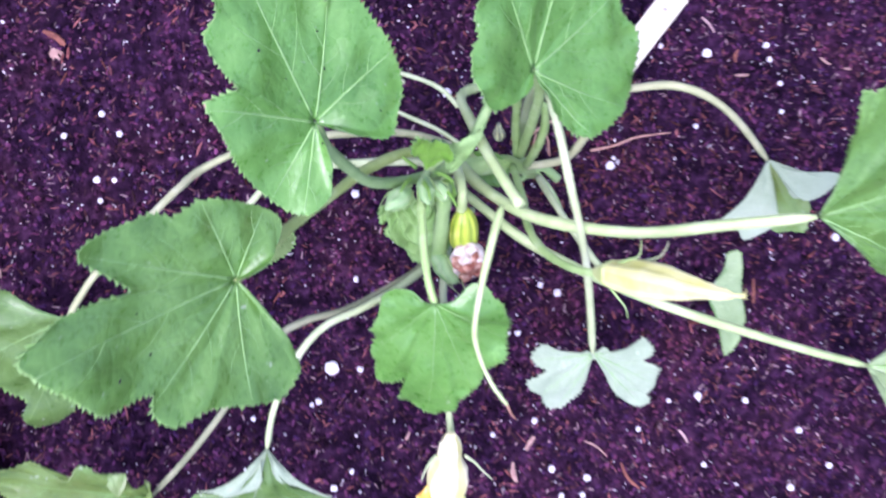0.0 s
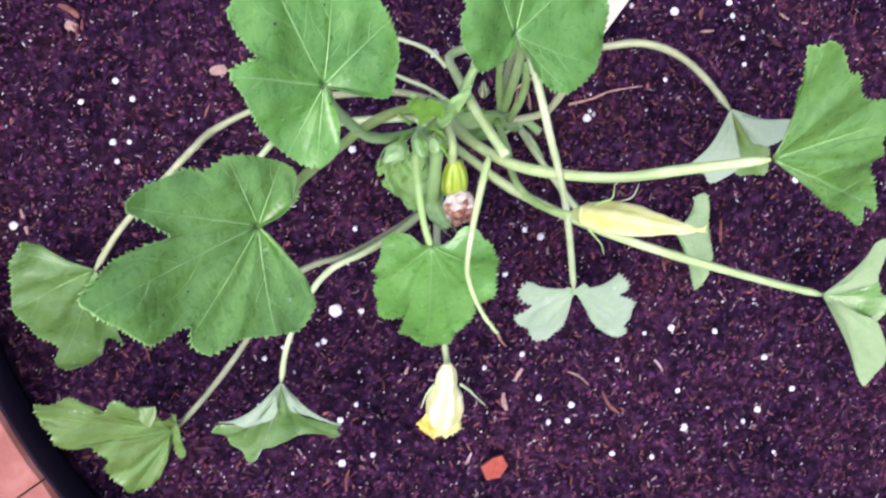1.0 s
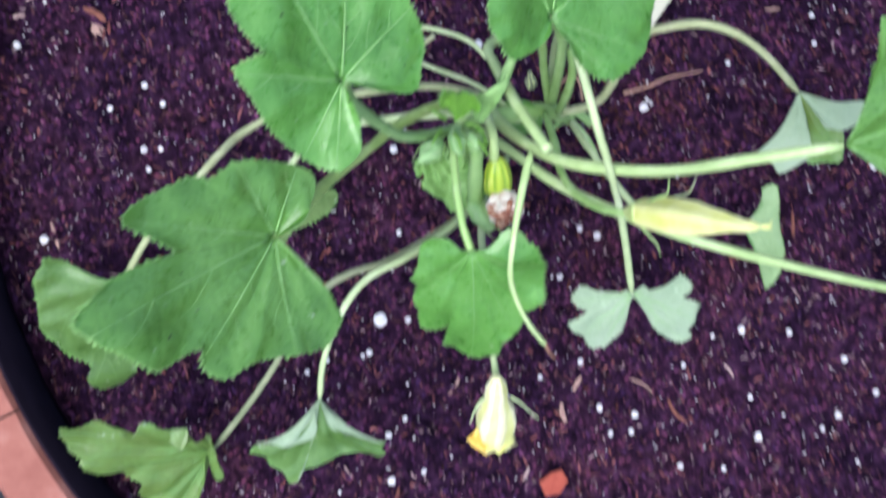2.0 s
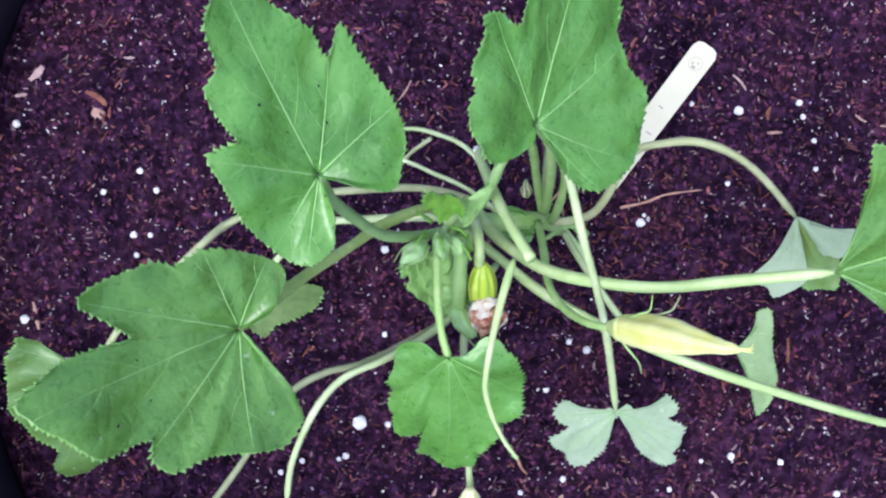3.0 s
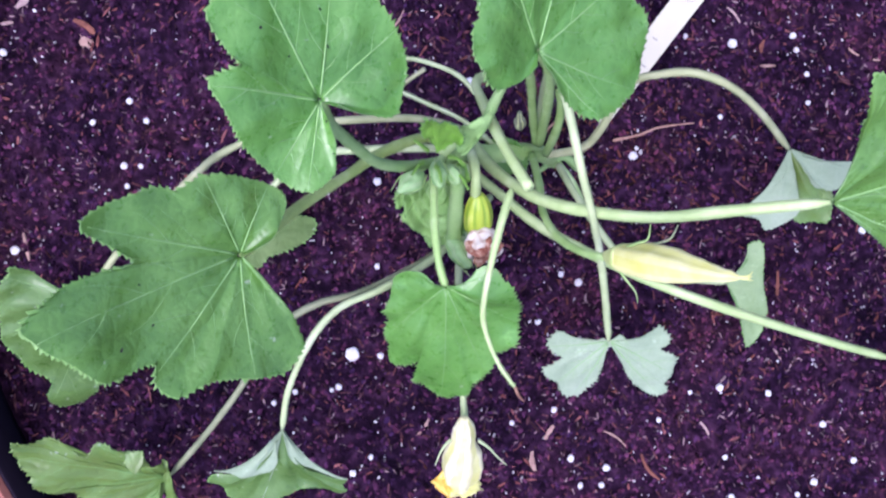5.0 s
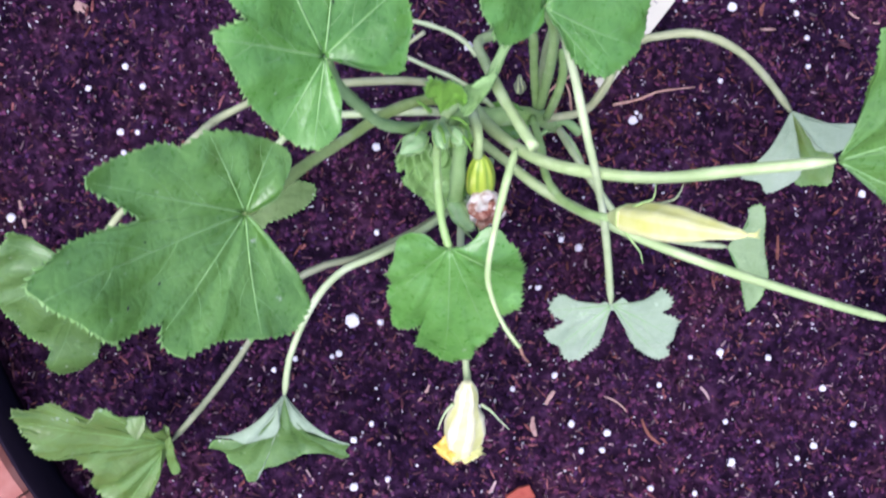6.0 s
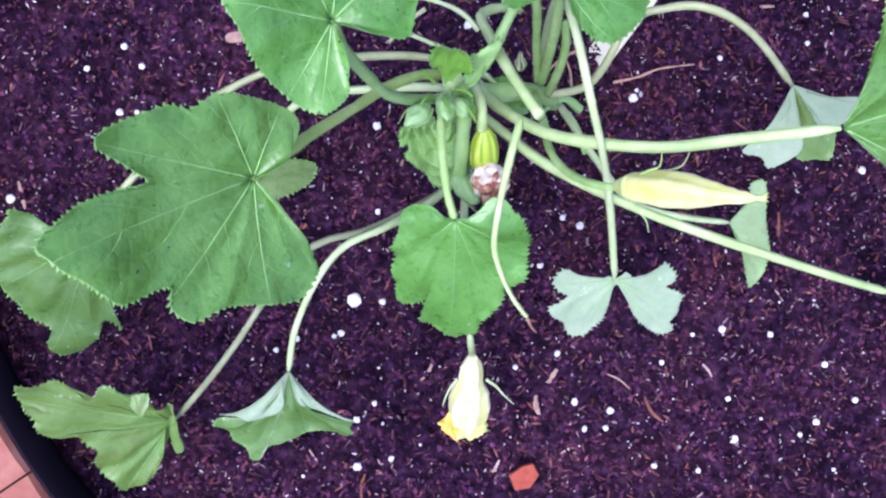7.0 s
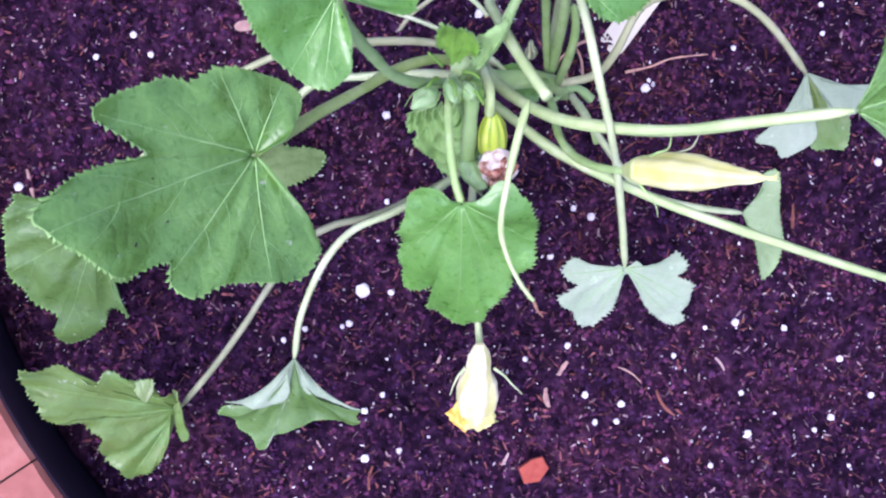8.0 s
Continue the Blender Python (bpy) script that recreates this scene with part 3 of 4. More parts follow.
LEAF_DOWNY = ((-0.013, 0.055, 0.180), [
    (120,0.5,1.2), (100,1.0,2.3), (76,1.2,3.1), (61,1.5,3.8), (58,1.9,4.8), (48,1.5,3.8), (40,1.0,2.7), (24,0.5,1.6), (-18,0.3,0.8)], [])
LEAF_BEHIND = ((0.012, 0.078, 0.070), [
    (21,0.8,0.3), (2,1.8,0.0), (-15,2.7,-0.9), (-30,3.0,-1.7), (-42,2.4,-1.9), (-60,1.4,-1.3), (-103,0.8,-0.9)], [])
LEAF_FORKED = ((0.083, -0.036, 0.092), [
    (153,0.4,0.0), (179,1.1,-0.1), (-179,2.0,-0.1), (175,2.3,0.0), (171,2.7,0.2), (171,3.1,0.2), (176,3.3,0.1), (-177,3.5,-0.2), (-169,3.3,-0.5), (-163,2.9,-0.6), (-160,2.7,-0.7), (-157,3.2,-0.9), (-155,3.9,-1.2), (-146,3.9,-1.5), (-136,3.6,-1.7), (-129,3.8,-2.0), (-120,3.9,-2.3), (-110,3.6,-2.3), (-105,3.0,-2.0), (-98,2.4,-1.6), (-95,1.7,-1.2), (-103,1.0,-0.7), (-94,0.4,-0.4), (-46,0.5,-0.3), (-44,1.3,-0.7), (-52,2.0,-1.1), (-53,2.6,-1.5), (-50,3.4,-1.8), (-48,4.0,-2.1), (-44,4.5,-2.1), (-37,4.9,-2.0), (-34,4.7,-1.8), (-33,4.4,-1.7), (-26,4.5,-1.4), (-19,4.3,-1.1), (-12,4.2,-0.7), (-9,3.8,-0.5), (-7,3.1,-0.4), (-1,3.4,-0.1), (6,3.5,0.1), (12,3.2,0.3), (19,2.9,0.5), (12,2.5,0.2), (7,2.0,0.0), (0,1.5,-0.1), (-7,1.1,-0.2), (15,0.9,0.1), (38,0.7,0.2)], [-171, -138, -111, 4, -23, -43])
LEAF_FOLDED = ((0.189, 0.079, 0.085), [
    (-33,0.8,-0.5), (-46,1.8,-0.9), (-47,2.7,-1.1), (-38,3.7,-1.0), (-44,4.4,-1.4), (-51,5.1,-2.0), (-60,4.7,-2.3), (-72,4.1,-2.5), (-66,2.9,-1.8), (-61,1.5,-1.0)], [])
LEAF_EDGE = ((0.253, -0.041, 0.080), [
    (7,1.7,0.6), (14,3.2,1.2), (-1,3.6,1.1), (-6,4.5,1.2), (-17,4.1,0.8), (-27,3.8,0.5), (-28,2.5,0.3), (-18,1.0,0.2)], [23, -5])
LEAF_CURLED_FLAP = ((-0.1735, -0.1132, 0.113), [(40,0.4,0.0), (58,0.8,0.2), (72,1.3,0.3), (95,1.25,0.4), (112,1.15,0.4), (130,0.7,0.2)])
LEAF_CURLED_LAPPET = ((-0.1603, -0.1144, 0.088), [(-136,0.3,-0.2), (-103,0.7,-0.6), (-99,1.3,-1.2), (-96,1.8,-1.7), (-90,2.3,-2.0), (-82,2.3,-2.0), (-78,2.1,-1.8), (-78,1.8,-1.4), (-76,1.1,-0.8), (-62,0.5,-0.2), (67,0.3,0.4), (88,0.6,0.5), (108,0.7,0.6), (120,0.4,0.2)])
LEAF_SPLIT_FLAP_A = [
    (-125,0.1,0.3), (-125,0.6,0.0), (-127,1.1,-0.3), (-128,1.9,-0.8), (-133,2.9,-1.2), (-141,3.9,-1.5), (-146,4.5,-1.5), (-136,3.8,-1.7), (-127,3.6,-1.8), (-117,3.0,-1.7), (-104,2.5,-1.5), (-98,1.9,-1.1), (-105,1.3,-0.6), (-120,0.7,-0.1)]
LEAF_SPLIT_FLAP_B = [
    (-54,0.1,0.3), (-57,0.7,-0.1), (-54,1.6,-0.6), (-51,2.4,-1.1), (-48,3.2,-1.5), (-43,4.0,-1.8), (-38,4.6,-1.8), (-46,3.6,-1.6), (-55,2.7,-1.4), (-69,2.1,-1.2), (-75,1.6,-0.9), (-70,1.0,-0.4), (-62,0.5,0.0)]
LEAF_FOLDED_FLAP_A = [
    (-91,1.0,-0.3), (-98,1.8,-0.9), (-117,3.3,-2.0), (-119,4.2,-2.6), (-103,4.1,-2.5), (-94,4.6,-2.7), (-76,4.0,-1.9), (-70,3.5,-1.4), (-70,2.6,-1.0), (-73,1.3,-0.3)]
LEAF_FOLDED_FLAP_B = [
    (-33,0.9,0.3), (-21,2.0,0.5), (-12,3.9,1.0), (-20,4.1,0.6), (-31,3.9,0.0), (-41,3.5,-0.4), (-46,2.8,-0.4), (-48,1.7,-0.1)]
LEAF_EDGE_FLAP_A = [
    (37,1.1,1.1), (41,2.2,1.6), (50,3.3,2.1), (54,4.2,2.5), (48,4.8,2.8), (38,3.9,2.4), (25,3.1,2.0), (16,2.9,1.8), (9,1.4,1.2)]
LEAF_EDGE_FLAP_B = [
    (-61,0.7,0.6), (-56,2.3,0.5), (-62,4.2,0.1), (-65,5.7,-0.2), (-64,6.7,-0.3), (-57,6.4,0.0), (-48,6.0,0.5), (-40,5.1,0.8), (-29,3.6,1.1), (-32,2.3,0.9)]
PETIOLE_BROAD = (2.5, [(-0.108, -0.002, 0.276), (-0.099, 0.009, 0.25), (-0.087, 0.024, 0.215), (-0.067, 0.043, 0.175), (-0.05, 0.058, 0.15), (-0.026, 0.071, 0.12), (0.0, 0.073, 0.085)])
PETIOLE_TALL = (2.5, [(-0.08, 0.057, 0.28), (-0.074, 0.053, 0.262), (-0.064, 0.049, 0.23), (-0.051, 0.047, 0.19), (-0.03, 0.053, 0.145), (0.001, 0.068, 0.09)])
PETIOLE_UPRIGHT = (2.4, [(0.01, 0.086, 0.272), (0.019, 0.087, 0.24), (0.03, 0.088, 0.18), (0.038, 0.084, 0.12), (0.045, 0.08, 0.06)])
PETIOLE_INNER = (2.1, [(0.015, 0.096, 0.2), (0.022, 0.095, 0.17), (0.031, 0.09, 0.12), (0.043, 0.08, 0.06)])
PETIOLE_RAGGED = (3.0, [(0.158, 0.036, 0.213), (0.121, 0.031, 0.2), (0.084, 0.027, 0.187), (0.055, 0.03, 0.17), (0.032, 0.038, 0.145), (0.013, 0.056, 0.11), (0.002, 0.076, 0.08)])
PETIOLE_EDGE = (2.6, [(0.253, -0.041, 0.08), (0.207, -0.032, 0.1), (0.145, -0.017, 0.12), (0.103, -0.004, 0.122), (0.07, 0.01, 0.115), (0.039, 0.028, 0.1), (0.014, 0.048, 0.092), (-0.008, 0.064, 0.09)])
PETIOLE_FOLDED = (2.2, [(0.186, 0.077, 0.085), (0.161, 0.096, 0.11), (0.139, 0.106, 0.125), (0.119, 0.111, 0.13), (0.103, 0.112, 0.12), (0.088, 0.109, 0.1), (0.078, 0.087, 0.08), (0.071, 0.078, 0.06), (0.053, 0.075, 0.045)])
PETIOLE_SPLIT = (1.8, [(-0.098, -0.088, 0.102), (-0.0945, -0.066, 0.12), (-0.084, -0.040, 0.13), (-0.070, -0.0225, 0.134), (-0.050, -0.0125, 0.13), (-0.027, 0.001, 0.115), (-0.007, 0.018, 0.1), (0.015, 0.045, 0.075)])
PETIOLE_CURLED = (1.7, [(-0.16, -0.118, 0.075), (-0.14, -0.094, 0.1), (-0.123, -0.071, 0.12), (-0.111, -0.052, 0.13), (-0.096, -0.030, 0.132), (-0.079, -0.0195, 0.132), (-0.061, -0.0145, 0.128), (-0.040, -0.004, 0.115), (-0.015, 0.012, 0.095), (0.012, 0.042, 0.07)])
PETIOLE_LOW = (1.9, [(-0.206, -0.022, 0.09), (-0.189, 0.001, 0.114), (-0.168, 0.0255, 0.115), (-0.1485, 0.0478, 0.11), (-0.1354, 0.0612, 0.1), (-0.106, 0.0745, 0.105), (-0.07, 0.080, 0.11), (-0.027, 0.085, 0.095), (0.012, 0.08, 0.07)])
PETIOLE_SHADED = (2.2, [(-0.126, 0.023, 0.03), (-0.111, 0.049, 0.05), (-0.091, 0.065, 0.07), (-0.063, 0.068, 0.08), (-0.025, 0.071, 0.08), (0.005, 0.071, 0.07)])
PETIOLE_FORKED = (2.0, [(0.083, -0.035, 0.092), (0.074, -0.014, 0.12), (0.064, 0.009, 0.15), (0.053, 0.029, 0.178), (0.044, 0.047, 0.195), (0.035, 0.079, 0.2), (0.031, 0.099, 0.185), (0.037, 0.099, 0.12), (0.045, 0.085, 0.06)])
PETIOLE_FRONT = (2.0, [(-0.018, -0.01, 0.178), (-0.022, 0.003, 0.178), (-0.024, 0.023, 0.172), (-0.023, 0.047, 0.155), (-0.014, 0.067, 0.12)])
PETIOLE_NARROW = (1.9, [(0.166, 0.001, 0.042), (0.142, 0.002, 0.05), (0.12, 0.005, 0.055), (0.098, 0.012, 0.06), (0.077, 0.033, 0.07), (0.065, 0.054, 0.06), (0.061, 0.069, 0.04)])
PETIOLE_YOUNG = (2.6, [(0.009, 0.095, 0.19), (0.002, 0.08, 0.19), (-0.003, 0.068, 0.185), (-0.01, 0.06, 0.17), (-0.015, 0.056, 0.13)])
PETIOLE_CUT = (2.4, [(0.026, 0.112, 0.1), (0.011, 0.107, 0.125), (-0.002, 0.099, 0.14), (-0.001, 0.083, 0.165), (0.006, 0.059, 0.192), (0.016, 0.036, 0.214)])
BUD_STALK = (2.0, [(0.058, 0.006, 0.193), (0.049, 0.01, 0.172), (0.042, 0.019, 0.145), (0.038, 0.032, 0.125), (0.039, 0.051, 0.1), (0.041, 0.073, 0.06)])
FLOWER_STALK = (1.9, [(0.001, -0.082, 0.108), (0.0, -0.067, 0.1), (-0.002, -0.031, 0.1), (-0.005, -0.0, 0.105), (-0.001, 0.028, 0.1)])
WITHERED_SHOOT = (1.6, [(0.01, 0.037, 0.2), (0.004, 0.017, 0.205), (-0.0, -0.004, 0.202), (-0.002, -0.022, 0.2), (0.001, -0.035, 0.2), (0.007, -0.047, 0.2), (0.014, -0.056, 0.2)])
FRUIT_STALK = (2.7, [(-0.001, 0.038, 0.141), (-0.002, 0.047, 0.15), (-0.003, 0.059, 0.14), (-0.003, 0.072, 0.11)])
TENDRIL_UPPER = (1.2, [(-0.063, 0.118, 0.07), (-0.039, 0.12, 0.09), (-0.021, 0.115, 0.1), (-0.007, 0.109, 0.1), (0.002, 0.1, 0.1)])
TENDRIL_LOWER = (1.2, [(-0.056, 0.112, 0.06), (-0.037, 0.104, 0.07), (-0.022, 0.096, 0.08), (-0.007, 0.09, 0.08), (0.006, 0.083, 0.076), (0.018, 0.075, 0.068)])
TENDRIL_SIDE = (1.2, [(-0.044, 0.106, 0.03), (-0.036, 0.115, 0.04), (-0.024, 0.123, 0.05)])
PETIOLE_SPROUT = (2.2, [(0.04, 0.095, 0.15), (0.045, 0.088, 0.13), (0.048, 0.081, 0.1), (0.051, 0.075, 0.05)])
YOUNG_STEM = (3.7, [(-0.0121, 0.0498, 0.165), (-0.0113, 0.0377, 0.148), (-0.0104, 0.0258, 0.132), (-0.0097, 0.0137, 0.118)])
MAIN_STEM = (5.5, [(0.065, 0.077, 0.0), (0.054, 0.077, 0.03), (0.033, 0.074, 0.06), (0.011, 0.07, 0.075), (-0.008, 0.068, 0.1), (-0.016, 0.064, 0.14)])

# ---- ground and pot ----
CX, CY, SOIL_R, RIM_H = 0.0842, 0.0780, 0.394, 0.056
n = 48
verts = [(math.cos(2 * math.pi * k / n) * r, math.sin(2 * math.pi * k / n) * r, -0.46) for r in (0.1, 0.6, 2, 8, 60, 900) for k in range(n)]
faces = [(i * n + k, (i + 1) * n + k, (i + 1) * n + (k + 1) % n, i * n + (k + 1) % n) for i in range(5) for k in range(n)] + [tuple(range(n))]
tagged(new("ground", mesh_from("ground", verts, faces, [PAVING])), "grey stone paving around the pot", "paving", kind="structure")

pot = tagged(new("clay_pot"), "large round terracotta pot filled with potting soil", "pot")
profile = [(0.02, -0.455), (0.3160, -0.455), (0.3210, -0.45), (0.4190, -0.03), (0.4190, 0.0), (0.4150, 0.004), (0.4040, 0.002), (0.3880, -0.40), (0.02, -0.42)]
n = 96
verts = [(CX + math.cos(2 * math.pi * k / n) * r, CY + math.sin(2 * math.pi * k / n) * r, z) for r, z in profile for k in range(n)]
faces = [(i * n + k, i * n + (k + 1) % n, (i + 1) * n + (k + 1) % n, (i + 1) * n + k) for i in range(len(profile) - 1) for k in range(n)]
under(new("body", mesh_from("body", verts, faces, [CLAY])), pot)
# added dark ring: the shade between soil and rim, given as colour
profile = [(0.3960, -0.03), (0.3960, 0.0), (0.3965, RIM_H - 0.003), (0.3985, RIM_H - 0.003), (0.3980, -0.03)]
verts = [(CX + math.cos(2 * math.pi * k / n) * r, CY + math.sin(2 * math.pi * k / n) * r, z) for r, z in profile for k in range(n)]
faces = [(i * n + k, i * n + (k + 1) % n, (i + 1) % 5 * n + (k + 1) % n, (i + 1) % 5 * n + k) for i in range(5) for k in range(n)]
under(new("shade_band", mesh_from("shade_band", verts, faces, [NEAR_BLACK])), pot, "dark band standing in for the shade inside the rim")
profile = [(0.3995, 0.005), (0.3995, RIM_H - 0.005), (0.4312, RIM_H - 0.006), (0.4312, 0.005)]
verts = [(CX + math.cos(2 * math.pi * k / n) * r, CY + math.sin(2 * math.pi * k / n) * r, z) for r, z in profile for k in range(n)]
faces = [(i * n + k, i * n + (k + 1) % n, (i + 1) % 4 * n + (k + 1) % n, (i + 1) % 4 * n + k) for i in range(4) for k in range(n)]
under(new("joint_bed", mesh_from("joint_bed", verts, faces, [JOINT])), pot, "dark joints between the rim tiles")
SEGMENTS = 38
for k in range(SEGMENTS):
    a0, a1 = 2 * math.pi * (k + 0.704) / SEGMENTS, 2 * math.pi * (k + 1.684) / SEGMENTS
    ring = [(0.3988, 0.006), (0.3988, RIM_H - 0.004), (0.4015, RIM_H), (0.4285, RIM_H), (0.4320, RIM_H - 0.005), (0.4320, 0.006)]
    verts, m = [], 6
    for i in range(m + 1):
        a = a0 + (a1 - a0) * i / m
        pull = 0.0006 if i in (0, m) else 0
        verts += [(CX + math.cos(a) * (r - pull), CY + math.sin(a) * (r - pull), z - (pull if z > 0.02 else 0)) for r, z in ring]
    c6 = len(ring)
    faces = [(i * c6 + j, i * c6 + (j + 1) % c6, (i + 1) * c6 + (j + 1) % c6, (i + 1) * c6 + j) for i in range(m) for j in range(c6)]
    faces += [tuple(reversed(range(c6))), tuple(range(m * c6, (m + 1) * c6))]
    under(new("rim_tile", mesh_from("rim_tile", verts, faces, [CLAY], smooth=False)), pot)


def soil_height(x, y):
    p = Vector((x * 9, y * 9, 0.3))
    q = Vector((x * 55, y * 55, 1.7))
    return noise.noise(p) * 0.005 + noise.noise(q) * 0.0048 + noise.noise(q * 2.3) * 0.0034 + noise.noise(q * 5.1) * 0.0016 - 0.001


step, half = 0.0037, 116
verts, ids = [], {}
for i in range(-half, half + 1):
    for j in range(-half, half + 1):
        x, y = i * step, j * step
        d = math.hypot(x, y)
        if d < SOIL_R + 0.0065:
            ids[i, j] = len(verts)
            verts.append((CX + x, CY + y, soil_height(CX + x, CY + y) - max(0, d - SOIL_R + 0.03) ** 2 * 6))
faces = [(ids[i, j], ids[i + 1, j], ids[i + 1, j + 1], ids[i, j + 1]) for i, j in ids if (i + 1, j) in ids and (i + 1, j + 1) in ids and (i, j + 1) in ids]
tagged(new("soil", mesh_from("soil", verts, faces, [SOIL])), "dark moist potting soil filling the pot", "soil", kind="structure")



def scatter(name, count, mat, label, shape, keep=None, seed=0, sunk=0.3):
    """Loose bits over the soil as one mesh. shape(rng) gives length, width, height in metres."""
    r = random.Random(seed)
    verts, faces = [], []
    for _ in range(count):
        a, d = r.random() * 2 * math.pi, (SOIL_R - 0.003) * math.sqrt(r.random())
        x, y = CX + math.cos(a) * d, CY + math.sin(a) * d
        if keep and not keep(x, y, r):
            continue
        l, w, h = shape(r)
        turn = Euler((r.gauss(0, 0.28), r.gauss(0, 0.28), r.random() * 6.3)).to_matrix()
        base = Vector((x, y, soil_height(x, y) + h * (0.5 - sunk)))
        o = len(verts)
        bend = r.gauss(0, 0.25)
        for sx, sy, sz in ((-1, 0, 0), (1, 0, 0), (0, -1, 0), (0, 1, 0), (0, 0, -1), (0, 0, 1), (-0.62, 0.7, 0.45), (0.62, -0.7, 0.45), (0.62, 0.7, 0.4), (-0.62, -0.7, 0.4)):
            k = r.uniform(0.75, 1.2)
            verts.append(base + turn @ Vector((sx * l * k, sy * w * k + bend * sx * sx * w, sz * h * k)) * 0.5)
        faces += [tuple(o + i for i in f) for f in ((0, 9, 6), (9, 2, 7), (7, 1, 8), (8, 3, 6), (6, 9, 5), (9, 7, 5), (7, 8, 5), (8, 6, 5), (0, 2, 9), (2, 1, 7), (1, 3, 8), (3, 0, 6), (0, 4, 2), (2, 4, 1), (1, 4, 3), (3, 4, 0))]
    return tagged(new(name, mesh_from(name, verts, faces, [mat], smooth=False)), label, name.replace("_", " "), kind="stuff")


scatter("soil_crumbs", 36000, CRUMB, "dark crumbs of potting soil", lambda r: (r.uniform(0.0015, 0.006), r.uniform(0.0012, 0.0035), r.uniform(0.001, 0.003)), seed=1)
scatter("bark_shreds", 11500, BARK, "reddish brown shreds of bark in the soil", lambda r: (r.uniform(0.002, 0.010) * r.uniform(0.5, 1.4), r.uniform(0.0005, 0.0020), r.uniform(0.0005, 0.0013)), seed=2, sunk=0.1)
scatter("red_bark_shreds", 13000, RED_BARK, "rust-brown shreds of bark round the foot of the plant", lambda r: (r.uniform(0.003, 0.012), r.uniform(0.0006, 0.0020), r.uniform(0.0005, 0.0014)),
        lambda x, y, r: r.random() < 0.005 + 0.10 * max(0, noise.noise(Vector((x * 22, y * 22, 4)))) + 0.9 * math.exp(-((x - 0.10) ** 2 + (y - 0.07) ** 2) / 0.005), seed=6, sunk=0.1)
scatter("pale_fibres", 5200, FIBRE, "pale brown plant fibres in the soil", lambda r: (r.uniform(0.0012, 0.0065), r.uniform(0.0005, 0.0016), r.uniform(0.0004, 0.0010)), seed=3, sunk=0.0)
scatter("perlite_grains", 2500, PERLITE, "white perlite grains strewn through the soil", lambda r: [max(0.0011, min(0.0048, r.lognormvariate(-6.62, 0.5))) * k for k in (1.0, 0.85, 0.8)], seed=4, sunk=0.15)


def lump(name, x, y, size, mat, label, category, seed, flat=0.6, long=1.0):
    r = random.Random(seed)
    bm = bmesh.new()
    bmesh.ops.create_icosphere(bm, subdivisions=2, radius=size / 2)
    for v in bm.verts:
        v.co *= 1 + 0.35 * noise.noise(v.co * (3.0 / size) + Vector((seed, 0, 0)))
        v.co.x *= long
        v.co.z *= flat
    bm.transform(pose(0, 0, 0, r.uniform(-8, 8), r.uniform(-8, 8), r.uniform(0, 360)))
    low = min(v.co.z for v in bm.verts)
    me = bpy.data.meshes.new(name)
    bm.to_mesh(me)
    bm.free()
    me.materials.append(mat)
    ob = tagged(new(name, me), label, category)
    ob.location = (x, y, soil_height(x, y) - low - size * 0.1)
    return ob


GRAINS_FRONT = [(0.178, -0.066, 5), (0.160, -0.070, 3), (0.211, -0.069, 4), (0.247, -0.088, 4.5), (0.268, -0.111, 4), (0.243, -0.126, 4.5), (0.231, -0.134, 3.5), (0.186, -0.137, 5.5), (0.183, -0.111, 3.5),
                (0.138, -0.088, 3.5), (0.069, -0.083, 4), (0.087, -0.131, 4.5), (0.101, -0.130, 3.8), (0.104, -0.119, 4.5), (0.081, -0.114, 4.5), (0.133, -0.154, 4), (0.162, -0.157, 3.5), (-0.061, -0.051, 9),
                (-0.069, -0.072, 4.5), (-0.073, -0.074, 3), (-0.043, -0.052, 4), (-0.096, -0.076, 3.5), (-0.109, -0.083, 3.5), (-0.058, -0.126, 4.5), (-0.047, -0.116, 3.5), (-0.057, -0.155, 5), (-0.036, -0.150, 3.5)]
GRAINS_BACK = [(0.150, 0.164, 3.5), (0.181, 0.160, 6), (0.222, 0.167, 4.5), (0.225, 0.158, 3.8), (0.174, 0.111, 3.5), (0.117, 0.083, 6), (0.119, 0.088, 3), (0.232, 0.142, 3.5), (0.233, 0.123, 3.5), (-0.286, 0.131, 5),
               (-0.209, 0.063, 4.5), (-0.198, 0.063, 3.5), (-0.207, 0.104, 4), (-0.230, 0.090, 4), (-0.196, 0.092, 4), (-0.206, 0.050, 3.5), (-0.049, 0.059, 5), (0.083, -0.001, 5), (0.071, 0.004, 4), (0.057, -0.027, 4),
               (-0.047, 0.005, 4), (-0.272, 0.007, 6), (0.271, 0.040, 5), (0.008, 0.126, 6), (0.042, -0.092, 3.2)]
for k, (x, y, mm) in enumerate(GRAINS_FRONT + GRAINS_BACK):
    tagged(lump("perlite_grain", x, y, mm / 1000, PERLITE, "white perlite grain lying on the soil", "perlite", k + 3, 0.75), group="large perlite grains")


